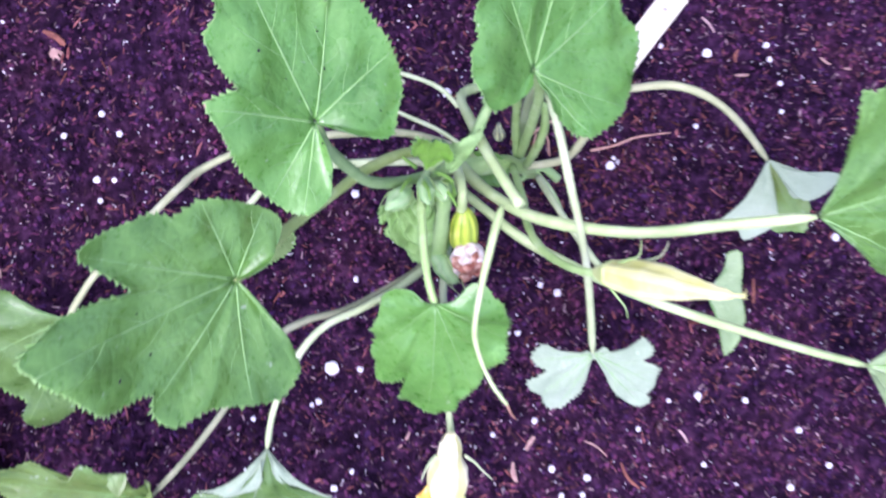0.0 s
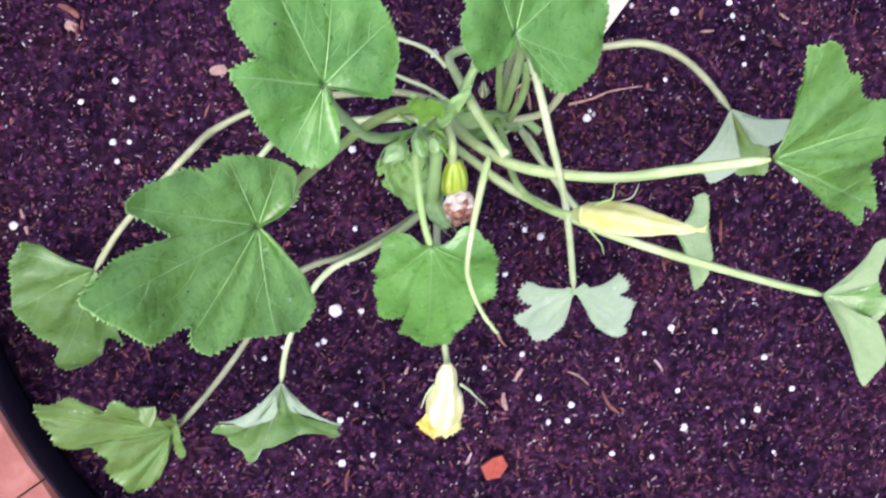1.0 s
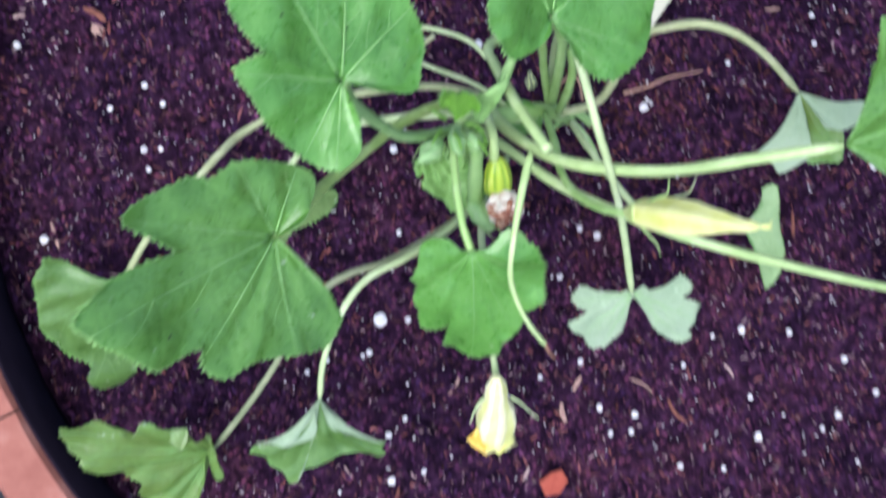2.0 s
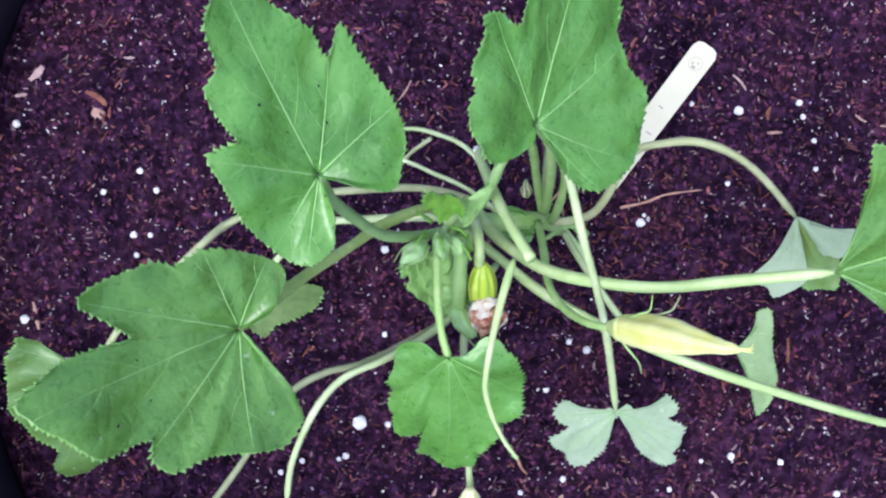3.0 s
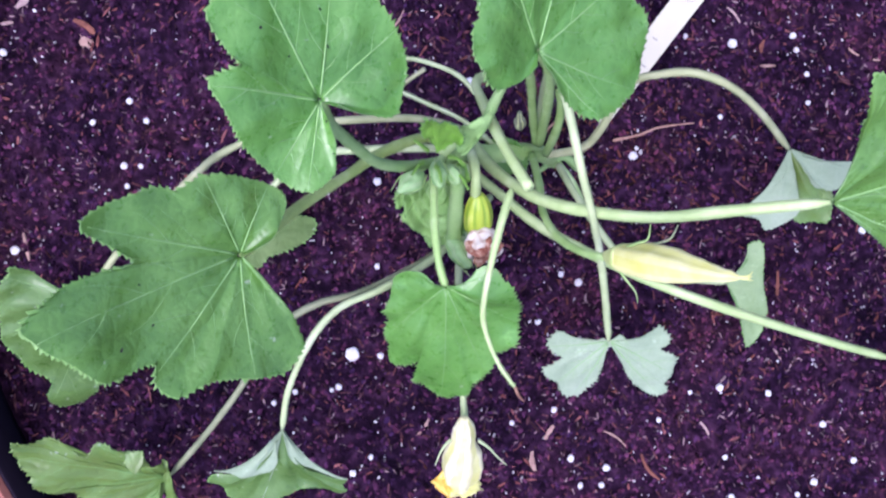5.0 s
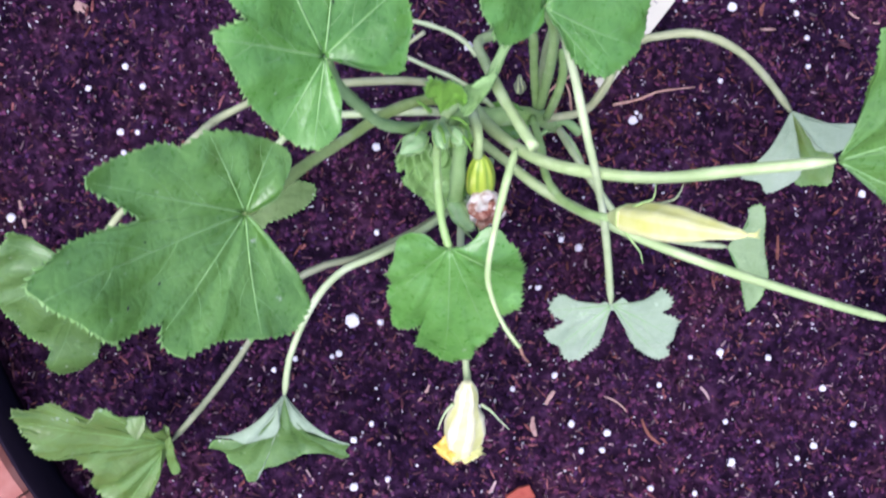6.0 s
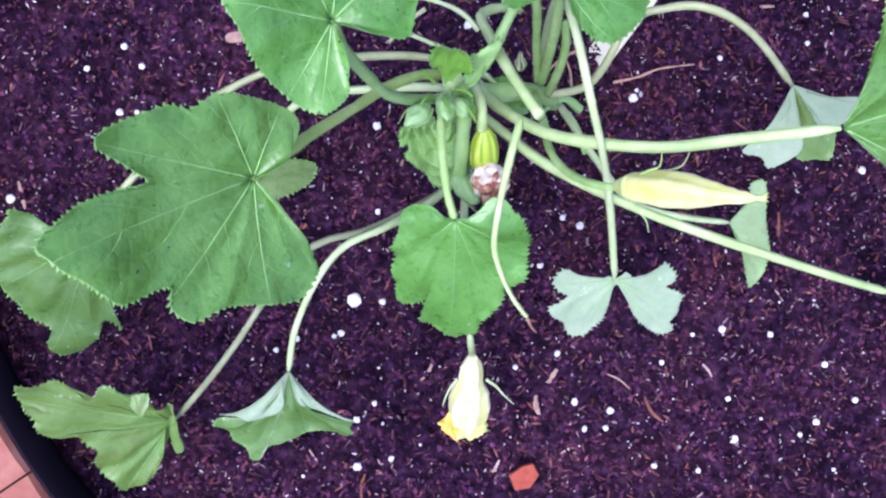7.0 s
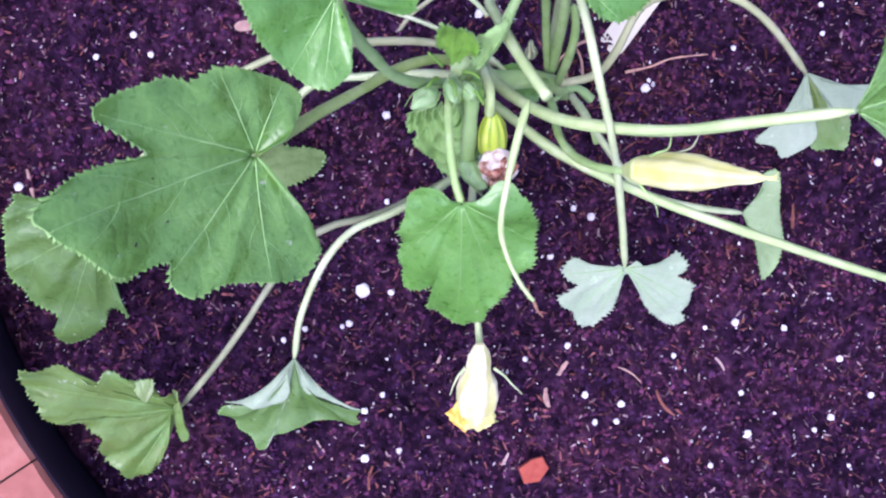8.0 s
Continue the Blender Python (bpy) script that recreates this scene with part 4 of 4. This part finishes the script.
def splinter(x0, y0, x1, y1, mm, mat, label, seed):
    """A flat, ragged sliver of bark lying from one place to another on the soil."""
    r = random.Random(seed)
    a, b = Vector((x0, y0, soil_height(x0, y0))), Vector((x1, y1, soil_height(x1, y1)))
    side = (b - a).cross(Vector((0, 0, 1))).normalized()
    verts, faces, m = [], [], 7
    bow = r.uniform(-0.12, 0.12) * (b - a).length
    for i in range(m + 1):
        t = i / m
        w = mm / 2000 * (0.35 + 0.65 * math.sin(math.pi * (0.12 + 0.76 * t))) * r.uniform(0.75, 1.2)
        c0 = a.lerp(b, t) + side * bow * math.sin(math.pi * t) + Vector((0, 0, 0.0016 + r.uniform(0, 0.0007)))
        h = Vector((0, 0, min(0.0009, mm / 3500)))
        verts += [c0 - side * w, c0 - side * w * 0.6 + h, c0 + side * w * 0.55 + h * r.uniform(0.5, 1.1), c0 + side * w, c0 - h]
    for i in range(m):
        for k in range(5):
            p, q = i * 5 + k, i * 5 + (k + 1) % 5
            faces.append((p, q, q + 5, p + 5))
    faces += [tuple(reversed(range(5))), tuple(range(m * 5, m * 5 + 5))]
    return tagged(new("bark_splinter", mesh_from("bark_splinter", verts, faces, [mat], smooth=False)), label, "bark splinter", "bark splinters")


TAN, RUST, PINK = (WOOD_CHIP, "tan splinter of bark lying on the soil"), (RED_BARK_CHIP, "rust-red splinter of bark lying on the soil"), (FIBRE_CHIP, "pale pinkish sliver of wood lying on the soil")
for k, (x0, y0, x1, y1, mm, (mat, label)) in enumerate((
        (0.056, -0.110, 0.058, -0.122, 3.3, TAN), (0.102, -0.096, 0.116, -0.105, 1.3, TAN), (0.127, -0.110, 0.139, -0.126, 2.3, RUST), (0.167, -0.089, 0.172, -0.097, 1.7, PINK),
        (0.213, -0.040, 0.218, -0.047, 1.3, PINK), (0.069, -0.093, 0.064, -0.102, 3.0, TAN), (-0.052, -0.160, -0.054, -0.175, 2.3, RUST), (0.033, -0.151, 0.029, -0.159, 2.0, PINK),
        (-0.011, -0.091, -0.018, -0.102, 2.3, TAN), (0.215, 0.011, 0.214, -0.005, 2.6, RUST), (-0.087, -0.144, -0.082, -0.151, 1.3, PINK), (-0.268, 0.018, -0.263, 0.001, 2.6, TAN))):
    splinter(x0, y0, x1, y1, mm, mat, label, k)
for k, (x0, y0, x1, y1, mm, (mat, label)) in enumerate((
        (0.113, 0.207, 0.106, 0.187, 3.0, RUST), (0.176, 0.183, 0.186, 0.174, 2.0, PINK), (0.202, 0.163, 0.201, 0.155, 2.6, RUST), (0.261, 0.161, 0.282, 0.154, 2.0, TAN),
        (-0.044, 0.157, -0.036, 0.170, 1.3, TAN), (-0.288, 0.149, -0.280, 0.150, 2.3, PINK), (-0.221, 0.177, -0.214, 0.177, 1.7, PINK), (-0.279, 0.159, -0.272, 0.169, 4.6, PINK),
        (-0.244, 0.154, -0.231, 0.146, 4.6, RUST), (0.200, 0.146, 0.211, 0.147, 2.0, TAN))):
    splinter(x0, y0, x1, y1, mm, mat, label, k + 20)
v = [(math.cos(radians(a)) * d, math.sin(radians(a)) * d) for a, d in ((10, 0.0098), (58, 0.0105), (100, 0.0072), (172, 0.0095), (236, 0.0100), (300, 0.0078))]
verts = [(0.048 + x * k, -0.161 + y * k, 0.0030 + z + 0.04 * x) for k, z in ((1.0, 0.0), (1.0, 0.0026), (0.93, 0.0034)) for x, y in v]
faces = [(i * 6 + k, i * 6 + (k + 1) % 6, i * 6 + 6 + (k + 1) % 6, i * 6 + 6 + k) for i in range(2) for k in range(6)] + [tuple(range(12, 18)), tuple(reversed(range(6)))]
tagged(new("clay_shard", mesh_from("clay_shard", verts, faces, [BRICK_CHIP], smooth=False)), "flat orange shard of clay on the soil", "clay shard")
lump("wood_chip", -0.139, 0.112, 0.0075, WOOD_CHIP, "pinkish wood chip lying on the soil", "wood chip", 22, 0.35, 1.7)
lump("wood_chip", -0.2375, 0.1405, 0.009, WOOD_CHIP, "pinkish wood chip lying on the soil", "wood chip", 23, 0.35, 1.4)

# ---- the squash plant ----
plant = tagged(new("squash_plant"), "young squash plant with lobed leaves, yellow flowers and a fruit", "squash plant")
plant.location = (0.052, 0.068, 0.0)
bpy.context.view_layer.update()


def rooted(ob):
    ob.matrix_parent_inverse = plant.matrix_world.inverted()
    return ob


def grow(spec, stem, label, seed, stem_mat=None, stem_label="", **more):
    ob = rooted(leaf(plant, spec, label, seed, **more))
    if stem:
        stem = (stem[0], [Vector(spec[0]) - Vector((0, 0, stem[0] * 0.0006)), *stem[1][1:]])
        stalk("petiole", stem, stem_mat or STALK, ob, stem_label or "ribbed green leaf stalk with fine bristles")
    return ob


grow(LEAF_BROAD, PETIOLE_BROAD, "broad green lobed leaf with pale veins", 1, STALK_OLIVE, "olive-green leaf stalk with fine bristles", teeth=2.6, specks=3, vein=0.8)
grow(LEAF_TALL, PETIOLE_TALL, "tall green lobed leaf with pale flecks", 2, STALK_GREY, "downy dark green leaf stalk", top=LEAF_BRIGHT, specks=8)
grow(LEAF_UPRIGHT, PETIOLE_UPRIGHT, "upright bright green leaf with wavy sides", 3, top=LEAF_BRIGHT)
grow(LEAF_RAGGED, PETIOLE_RAGGED, "green leaf with a ragged edge", 4, STALK_LIGHT, "light green leaf stalk with fine bristles", teeth=2.8)
grow(LEAF_FRONT, PETIOLE_FRONT, "rounded bright green leaf, notched at one side", 5, top=LEAF_BRIGHT, vein=0.6)
grow(LEAF_LOW, PETIOLE_LOW, "low green leaf near the pot rim", 6, STALK_TAN, "thin tan-green leaf stalk", top=LEAF_OLIVE, vein=0.6)
grow(LEAF_CURLED, PETIOLE_CURLED, "wilting yellow-green leaf with curled edges", 7, STALK_BEIGE, "thin beige-green leaf stalk", arch=0.12, top=LEAF_YELLOWED, lower=LEAF_YELLOWED, flaps=(LEAF_CURLED_FLAP, LEAF_CURLED_LAPPET), vein=0.5)
grow(LEAF_SPLIT, PETIOLE_SPLIT, "drooping leaf folded so that its pale underside shows", 8, STALK_PALE, "pale leaf stalk", flaps=(LEAF_SPLIT_FLAP_A, LEAF_SPLIT_FLAP_B), teeth=0.9, veins=False, pinch=0.45, top=LEAF_OLIVE)
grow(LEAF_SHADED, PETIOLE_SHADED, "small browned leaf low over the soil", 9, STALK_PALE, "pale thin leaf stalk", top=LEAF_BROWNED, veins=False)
grow(LEAF_NARROW, PETIOLE_NARROW, "narrow drooping leaf seen edge on", 10, STALK_PALE, "white thin leaf stalk", teeth=1.8, veins=False, top=LEAF_PALE)
grow(LEAF_CROWN, None, "small young leaf at the growing tip", 11, teeth=2.4, top=LEAF_TIP, wrinkle=0.10, arch=-0.25)
grow(LEAF_CRINKLED, None, "crinkled young leaf below the growing tip", 12, teeth=2.0, top=LEAF_YOUNG, wrinkle=0.12, ruffle=5, veins=False)
grow(LEAF_TUCKED, None, "small tucked leaf among the buds", 16, teeth=1.4, top=LEAF_FRESH, wrinkle=0.12)
grow(LEAF_DOWNY, None, "downy grey-green young leaf, still folded", 17, teeth=0.8, top=LEAF_YOUNG, veins=False, wrinkle=0.08)
grow(LEAF_BEHIND, None, "small shaded leaf behind the crown", 18, teeth=1.2)
grow(LEAF_FORKED, PETIOLE_FORKED, "two-lobed hanging leaf showing its pale underside", 13, STALK_PALE, "pale limp leaf stalk", top=LEAF_UNDER, lower=LEAF_UNDER, teeth=2.3)
grow(LEAF_FOLDED, PETIOLE_FOLDED, "folded drooping leaf with pale flaps", 14, STALK_TAN, "tan-green arching leaf stalk", flaps=(LEAF_FOLDED_FLAP_A, LEAF_FOLDED_FLAP_B), top=LEAF_YELLOWED, teeth=1.6)
grow(LEAF_EDGE, PETIOLE_EDGE, "drooping green leaf at the end of a long stalk", 15, STALK_LIGHT, "light green leaf stalk with fine bristles", flaps=(LEAF_EDGE_FLAP_A, LEAF_EDGE_FLAP_B), teeth=1.6, lower=LEAF_PALE)
for name, spec, mat, label in (
        ("main_stem", MAIN_STEM, STALK, "thick short main stem rising from the soil"), ("young_stem", YOUNG_STEM, STALK_GREY, "thick downy grey-green young stem below the buds"), ("petiole", PETIOLE_INNER, STALK, "green stalk rising from the crown"),
        ("petiole", PETIOLE_YOUNG, STALK_GREY, "downy grey-green young stalk"), ("cut_stalk", PETIOLE_CUT, STALK_LIGHT, "pale stalk cut off at its end"),
        ("petiole", PETIOLE_SPROUT, STALK, "green stalk rising from the crown"), ("tendril", TENDRIL_UPPER, STALK_PALE, "pale thin tendril"),
        ("tendril", TENDRIL_LOWER, STALK_PALE, "pale thin tendril"), ("tendril", TENDRIL_SIDE, STALK_TAN, "tan-green thin tendril")):
    rooted(stalk(name, spec, mat, plant, label))
shoot = rooted(stalk("withered_shoot", WITHERED_SHOOT, STALK_LIGHT, plant, "thin withered shoot with a brown tip", 1.25, 0.45))
tip = WITHERED_SHOOT[1][-1]
stalk("tip", (0.8, [tip, (tip[0] + 0.002, tip[1] - 0.004, tip[2] - 0.001), (tip[0] + 0.005, tip[1] - 0.007, tip[2] - 0.003)]), BROWN_TIP, shoot, "shrivelled brown tip", 1.0, 0.5, False)


def ringed(name, profile, start, end, mat, parent, label, wave=0.0, count=5, sides=40, twist=0.0, second=None, crumple=0.0, seed=0):
    """A turned, ribbed shape from start towards end. second: the material of its valleys."""
    profile = [(q.x, max(0.0003, q.y)) for q in smooth_line([(z, r, 0) for z, r in profile], 4)]
    v, f = along(lathe(profile, sides, wave, count, twist), start, end)
    if crumple:
        v = [q + Vector([noise.noise(q * 190 + Vector((seed, k * 7, 0))) for k in range(3)]) * crumple for q in v]
    index = None
    if second:
        index = [1 if i < len(f) - 2 and math.cos(count * 2 * math.pi * ((i % sides) + 0.5) / sides) < -0.25 else 0 for i in range(len(f))]
    return under(new(name, mesh_from(name, v, f, [mat] + ([second] if second else []), index)), parent, label)


def sepal(points, mm, mat, parent, label="thin green sepal"):
    line = smooth_line(points, 6)
    v, f = tube_data(line, lambda t: mm / 1000 * (1.0 - 0.75 * t), 6)
    return under(new("sepal", mesh_from("sepal", v, f, [mat])), parent, label)


# closed yellow flower on its stalk
a, b = Vector((0.059, 0.007, 0.193)), Vector((0.0965, -0.004, 0.270))
L = (b - a).length
flower = rooted(ringed("flower_bud", [(0.0, 0.0030), (0.004, 0.0045), (L * 0.10, 0.0062), (L * 0.22, 0.0076), (L * 0.36, 0.0084), (L * 0.5, 0.0080), (L * 0.64, 0.0064),
                       (L * 0.78, 0.0042), (L * 0.9, 0.0028), (L * 0.97, 0.0016), (L, 0.0007)], a, b, PETAL_PALE, plant, "closed yellow squash flower, twisted to a point",
                       0.07, 5, 60, 7.0, PETAL, 0.0005, 3))
ringed("calyx", [(-0.003, 0.0022), (0.0, 0.0036), (0.005, 0.0054), (L * 0.09, 0.0066), (L * 0.12, 0.0068)], a, b, CALYX, flower, "pale green calyx", 0.05, 5)
stalk("stalk", BUD_STALK, STALK, flower, "thin green flower stalk")
sepal([(0.061, 0.009, 0.203), (0.066, 0.012, 0.215), (0.0705, 0.014, 0.219), (0.0712, 0.021, 0.221)], 0.8, STALK, flower)
sepal([(0.070, 0.011, 0.215), (0.079, 0.0135, 0.221), (0.082, 0.017, 0.222), (0.084, 0.021, 0.221)], 0.6, STALK_PALE, flower)
sepal([(0.062, 0.000, 0.200), (0.067, -0.006, 0.200), (0.071, -0.010, 0.197), (0.073, -0.015, 0.194)], 0.7, STALK, flower)
for k in range(3):
    sepal([b - (b - a) * 0.02, b + Vector((0.003, 0.0006 * (k - 1), 0.0005)), b + Vector((0.0055, 0.0018 * (k - 1) + 0.0008, -0.0005))], 0.7, PETAL, flower, "pointed yellow petal tip")

# faded flower hanging at the front
a, b = Vector((0.0, -0.080, 0.113)), Vector((0.005, -0.123, 0.057))
L = (b - a).length
faded = rooted(ringed("faded_flower", [(0.0, 0.0024), (L * 0.05, 0.0036), (L * 0.13, 0.0058), (L * 0.22, 0.0064), (L * 0.32, 0.0066), (L * 0.45, 0.0092), (L * 0.6, 0.0112), (L * 0.74, 0.0112), (L * 0.86, 0.0098), (L * 0.95, 0.0080), (L, 0.0045)], a, b, PETAL_CREAM, plant, "faded cream flower with a crumpled orange end", 0.045, 6, 72, 9.0, PETAL_PALE, 0.0009, 8))
stalk("stalk", FLOWER_STALK, STALK_PALE, faded, "pale flower stalk")
r = random.Random(31)
for k in range(16):
    t = r.uniform(-1, 1)
    c0 = a + (b - a) * r.uniform(0.86, 1.02) + Vector((t * 0.0080 - 0.0015, 0, 0.003))
    spin = Euler((r.uniform(-0.7, 0.7), r.uniform(-0.7, 0.7), r.uniform(-0.8, 0.8))).to_matrix()
    rows = []
    for i in range(9):
        row = []
        for j in range(7):
            x, y = (j / 6 - 0.5) * 0.011 * (1.1 - i / 16), (i / 8 - 0.5) * 0.012
            q = Vector((x, y, 0.0))
            row.append(c0 + spin @ Vector((x + 0.002 * noise.noise(q * 300 + Vector((k, 3, 1))), y - 0.001, 0.006 * noise.noise(q * 170 + Vector((k * 3.3, 0, 0))) + 0.0015 * noise.noise(q * 520 + Vector((0, k, 0))) - abs(y) * 0.3)))
        rows.append(row)
    v, f, idx = sheet(rows, 0.0004, PETAL, PETAL)
    under(new("petal", mesh_from("petal", v, f, [PETAL_ORANGE if t < -0.45 else (PETAL if k % 2 else PETAL_PALE)])), faded, "crumpled orange-yellow petal end")
sepal([(-0.0062, -0.0925, 0.101), (-0.0092, -0.0965, 0.097), (-0.0115, -0.102, 0.093), (-0.0132, -0.108, 0.090)], 1.0, STALK_PALE, faded, "pale narrow sepal")
sepal([(0.0095, -0.0925, 0.101), (0.0155, -0.0965, 0.097), (0.0205, -0.1015, 0.093), (0.0268, -0.107, 0.090)], 1.0, STALK_PALE, faded, "pale narrow sepal")

# small fruit with its dried blossom
a, b = Vector((0.0005, 0.0395, 0.141)), Vector((0.003, 0.0205, 0.125))
L = (b - a).length
fruit = rooted(ringed("fruit", [(0.0, 0.0026), (L * 0.08, 0.0042), (L * 0.25, 0.0062), (L * 0.5, 0.0074), (L * 0.75, 0.0074), (L * 0.92, 0.0064), (L, 0.0048)], a, b,
                      FRUIT_SKIN, plant, "small yellow-green striped squash fruit", 0.05, 8, 48, 0.0, FRUIT_STRIPE))
stalk("stalk", FRUIT_STALK, STALK_LIGHT, fruit, "short green fruit stalk")
blossom = ringed("dried_blossom", [(0.0, 0.0050), (0.002, 0.0078), (0.005, 0.0090), (0.010, 0.0086), (0.014, 0.0090), (0.0148, 0.0072), (0.012, 0.0054)], b + Vector((0, 0, 0.002)), b + Vector((0.003, -0.011, 0.009)), DRIED, fruit,
                 "dried pinkish blossom at the end of the fruit", 0.07, 6, 42, 60.0, None, 0.0011, 5)
ringed("hollow", [(0.009, 0.0076), (0.0145, 0.0074), (0.0168, 0.0046), (0.0168, 0.0005)], b + Vector((0, 0, 0.002)), b + Vector((0.003, -0.011, 0.009)), BLOSSOM_CORE, blossom, "shrivelled red-brown middle", 0.2, 5, 30, 0.0, None, 0.004, 6)

# buds at the growing tip
for start, end, size, seed in (((-0.030, 0.047, 0.160), (-0.042, 0.036, 0.172), 1.0, 1), ((-0.023, 0.053, 0.160), (-0.022, 0.039, 0.174), 0.85, 2), ((-0.016, 0.050, 0.160), (-0.013, 0.042, 0.171), 0.8, 4),
                               ((-0.012, 0.018, 0.118), (-0.002, 0.001, 0.134), 1.05, 3)):
    s0, e0 = Vector(start), Vector(end)
    L = (e0 - s0).length
    bud = rooted(ringed("bud", [(0.0, 0.0018), (L * 0.2, 0.0042 * size), (L * 0.45, 0.0054 * size), (L * 0.7, 0.0046 * size), (L * 0.9, 0.0024 * size), (L, 0.0008)], s0, e0, BUD_GREEN, plant,
                        "pale green unopened flower bud", 0.07, 5, 30, 20.0, BUD_STRIPE, 0.001, seed))
    for k in range(4):
        side = Vector((math.cos(k * 1.6 + seed), math.sin(k * 1.6 + seed), 0.2)) * 0.0045 * size
        sepal([s0 + side * 0.5, s0.lerp(e0, 0.5) + side * 1.25, e0 + side * 0.6 + (e0 - s0) * 0.15], 0.6, STALK, bud)

# thin young shoots between the buds
for x, y, z, dx, dy, dz in ((-0.030, 0.052, 0.165, -0.006, -0.008, 0.012), (-0.024, 0.050, 0.17, 0.002, -0.010, 0.014), (-0.018, 0.055, 0.168, 0.007, -0.006, 0.015), (-0.028, 0.057, 0.17, -0.008, 0.003, 0.014),
                            (-0.014, 0.048, 0.165, 0.006, -0.010, 0.010), (-0.021, 0.058, 0.175, 0.002, 0.006, 0.016)):
    rooted(stalk("shoot", (1.0, [(x, y, z), (x + dx * 0.5, y + dy * 0.4, z + dz * 0.7), (x + dx, y + dy, z + dz)]), LEAF_FRESH, plant, "thin downy young shoot", 1.1, 0.5))

# shoots and roots at the foot of the main stem
rooted(stalk("shoot", (2.6, [(0.052, 0.068, 0.01), (0.066, 0.077, 0.022), (0.078, 0.071, 0.018)]), STALK_GREY, plant, "grey-green stub of a shoot", 0.5, 1.2, False))
rooted(stalk("shoot", (1.8, [(0.062, 0.078, 0.02), (0.074, 0.060, 0.025), (0.083, 0.045, 0.012)]), STALK, plant, "green stub of a shoot", 0.4, 1.2, False))
rooted(stalk("root", (1.1, [(0.055, 0.092, 0.006), (0.062, 0.100, 0.020), (0.074, 0.108, 0.016), (0.081, 0.108, 0.0)]), ROOT, plant, "pinkish bare root arching over the soil", 0.6, 1.1, False))
rooted(stalk("root", (0.8, [(0.068, 0.103, 0.018), (0.072, 0.096, 0.014), (0.076, 0.088, 0.0)]), ROOT, plant, "pinkish bare root arching over the soil", 0.6, 1.1, False))
rooted(stalk("root", (0.8, [(0.064, 0.100, 0.016), (0.063, 0.092, 0.012), (0.066, 0.085, 0.0)]), ROOT, plant, "pinkish bare root arching over the soil", 0.6, 1.1, False))
ringed("dried_bud", [(0.0, 0.0016), (0.003, 0.0032), (0.007, 0.0036), (0.010, 0.0027), (0.013, 0.0012)], (0.038, 0.092, 0.03), (0.034, 0.106, 0.045), STALK_BEIGE, plant,
       "small dried-up pale bud", 0.1, 5, 30, 0.0, CALYX, 0.002, 9)
rooted(bpy.data.objects["dried_bud"])

# ---- small things on the soil ----
v, f = tube_data(smooth_line([(0.102, 0.0915, 0.006), (0.118, 0.0955, 0.0075), (0.130, 0.1005, 0.009), (0.144, 0.1035, 0.007), (0.156, 0.1055, 0.005)], 6),
                 lambda t: 0.0009 * (1 - 0.6 * t) * (1 + 0.15 * math.sin(t * 23)), 7)
tagged(new("twig", mesh_from("twig", v, f, [ROOT])), "thin bent brown twig lying on the soil", "twig")

# plant label: a white plastic strip stuck slantwise into the soil
label_top, label_foot = Vector((0.1450, 0.1870, 0.056)), Vector((0.0885, 0.1010, -0.006))
axis = (label_top - label_foot).normalized()
side = axis.cross(Vector((0, 0, 1))).normalized()
facing = side.cross(axis)
length, wide, cut = (label_top - label_foot).length, 0.0083, 0.0045
outline = [(-wide, 0.012), (0.0, 0.0), (wide, 0.012), (wide, length - cut * 1.1), (wide - cut * 0.35, length - cut * 0.3), (wide - cut, length), (-wide + cut, length), (-wide + cut * 0.35, length - cut * 0.3), (-wide, length - cut * 1.1)]
base = [label_foot + side * x + axis * y for x, y in outline]
n = len(base)
verts = [q + facing * 0.0005 for q in base] + [q - facing * 0.0005 for q in base]
faces = [tuple(range(n)), tuple(reversed(range(n, 2 * n)))] + [(i, i + n, (i + 1) % n + n, (i + 1) % n) for i in range(n)]
tag = tagged(new("plant_label", mesh_from("plant_label", verts, faces, [PLASTIC], smooth=False)), "blank white plastic plant label stuck in the soil", "plant label")
for y, x, l, w in ((length - 0.016, 0.000, 0.0016, 0.0009), (length - 0.0140, -0.0018, 0.0008, 0.0006), (length - 0.0125, 0.0012, 0.0007, 0.0007), (length - 0.048, -0.001, 0.0022, 0.0004), (length - 0.066, 0.003, 0.0026, 0.0005)):
    c0 = label_foot + axis * y + side * x + facing * 0.00075
    q = [c0 + side * (i * l * 0.8) + axis * (j * w * 0.8) for i, j in ((-1, -1), (1, -1), (1, 1), (-1, 1))]
    under(new("mark", mesh_from("mark", [p + facing * 0.0002 for p in q] + [p - facing * 0.0004 for p in q], [(0, 1, 2, 3), (7, 6, 5, 4), (0, 4, 5, 1), (1, 5, 6, 2), (2, 6, 7, 3), (3, 7, 4, 0)], [INK], smooth=False)), tag, "small dark smudge")
ring = [label_foot + axis * (length - 0.0135 + 0.0042 * math.sin(a)) + side * 0.0042 * math.cos(a) + facing * 0.0006 for a in [2 * math.pi * k / 36 for k in range(37)]]
under(new("stamped_ring", mesh_from("stamped_ring", *tube_data(ring, lambda t: 0.00022, 6), [PLASTIC_DIM])), tag, "faint stamped ring")
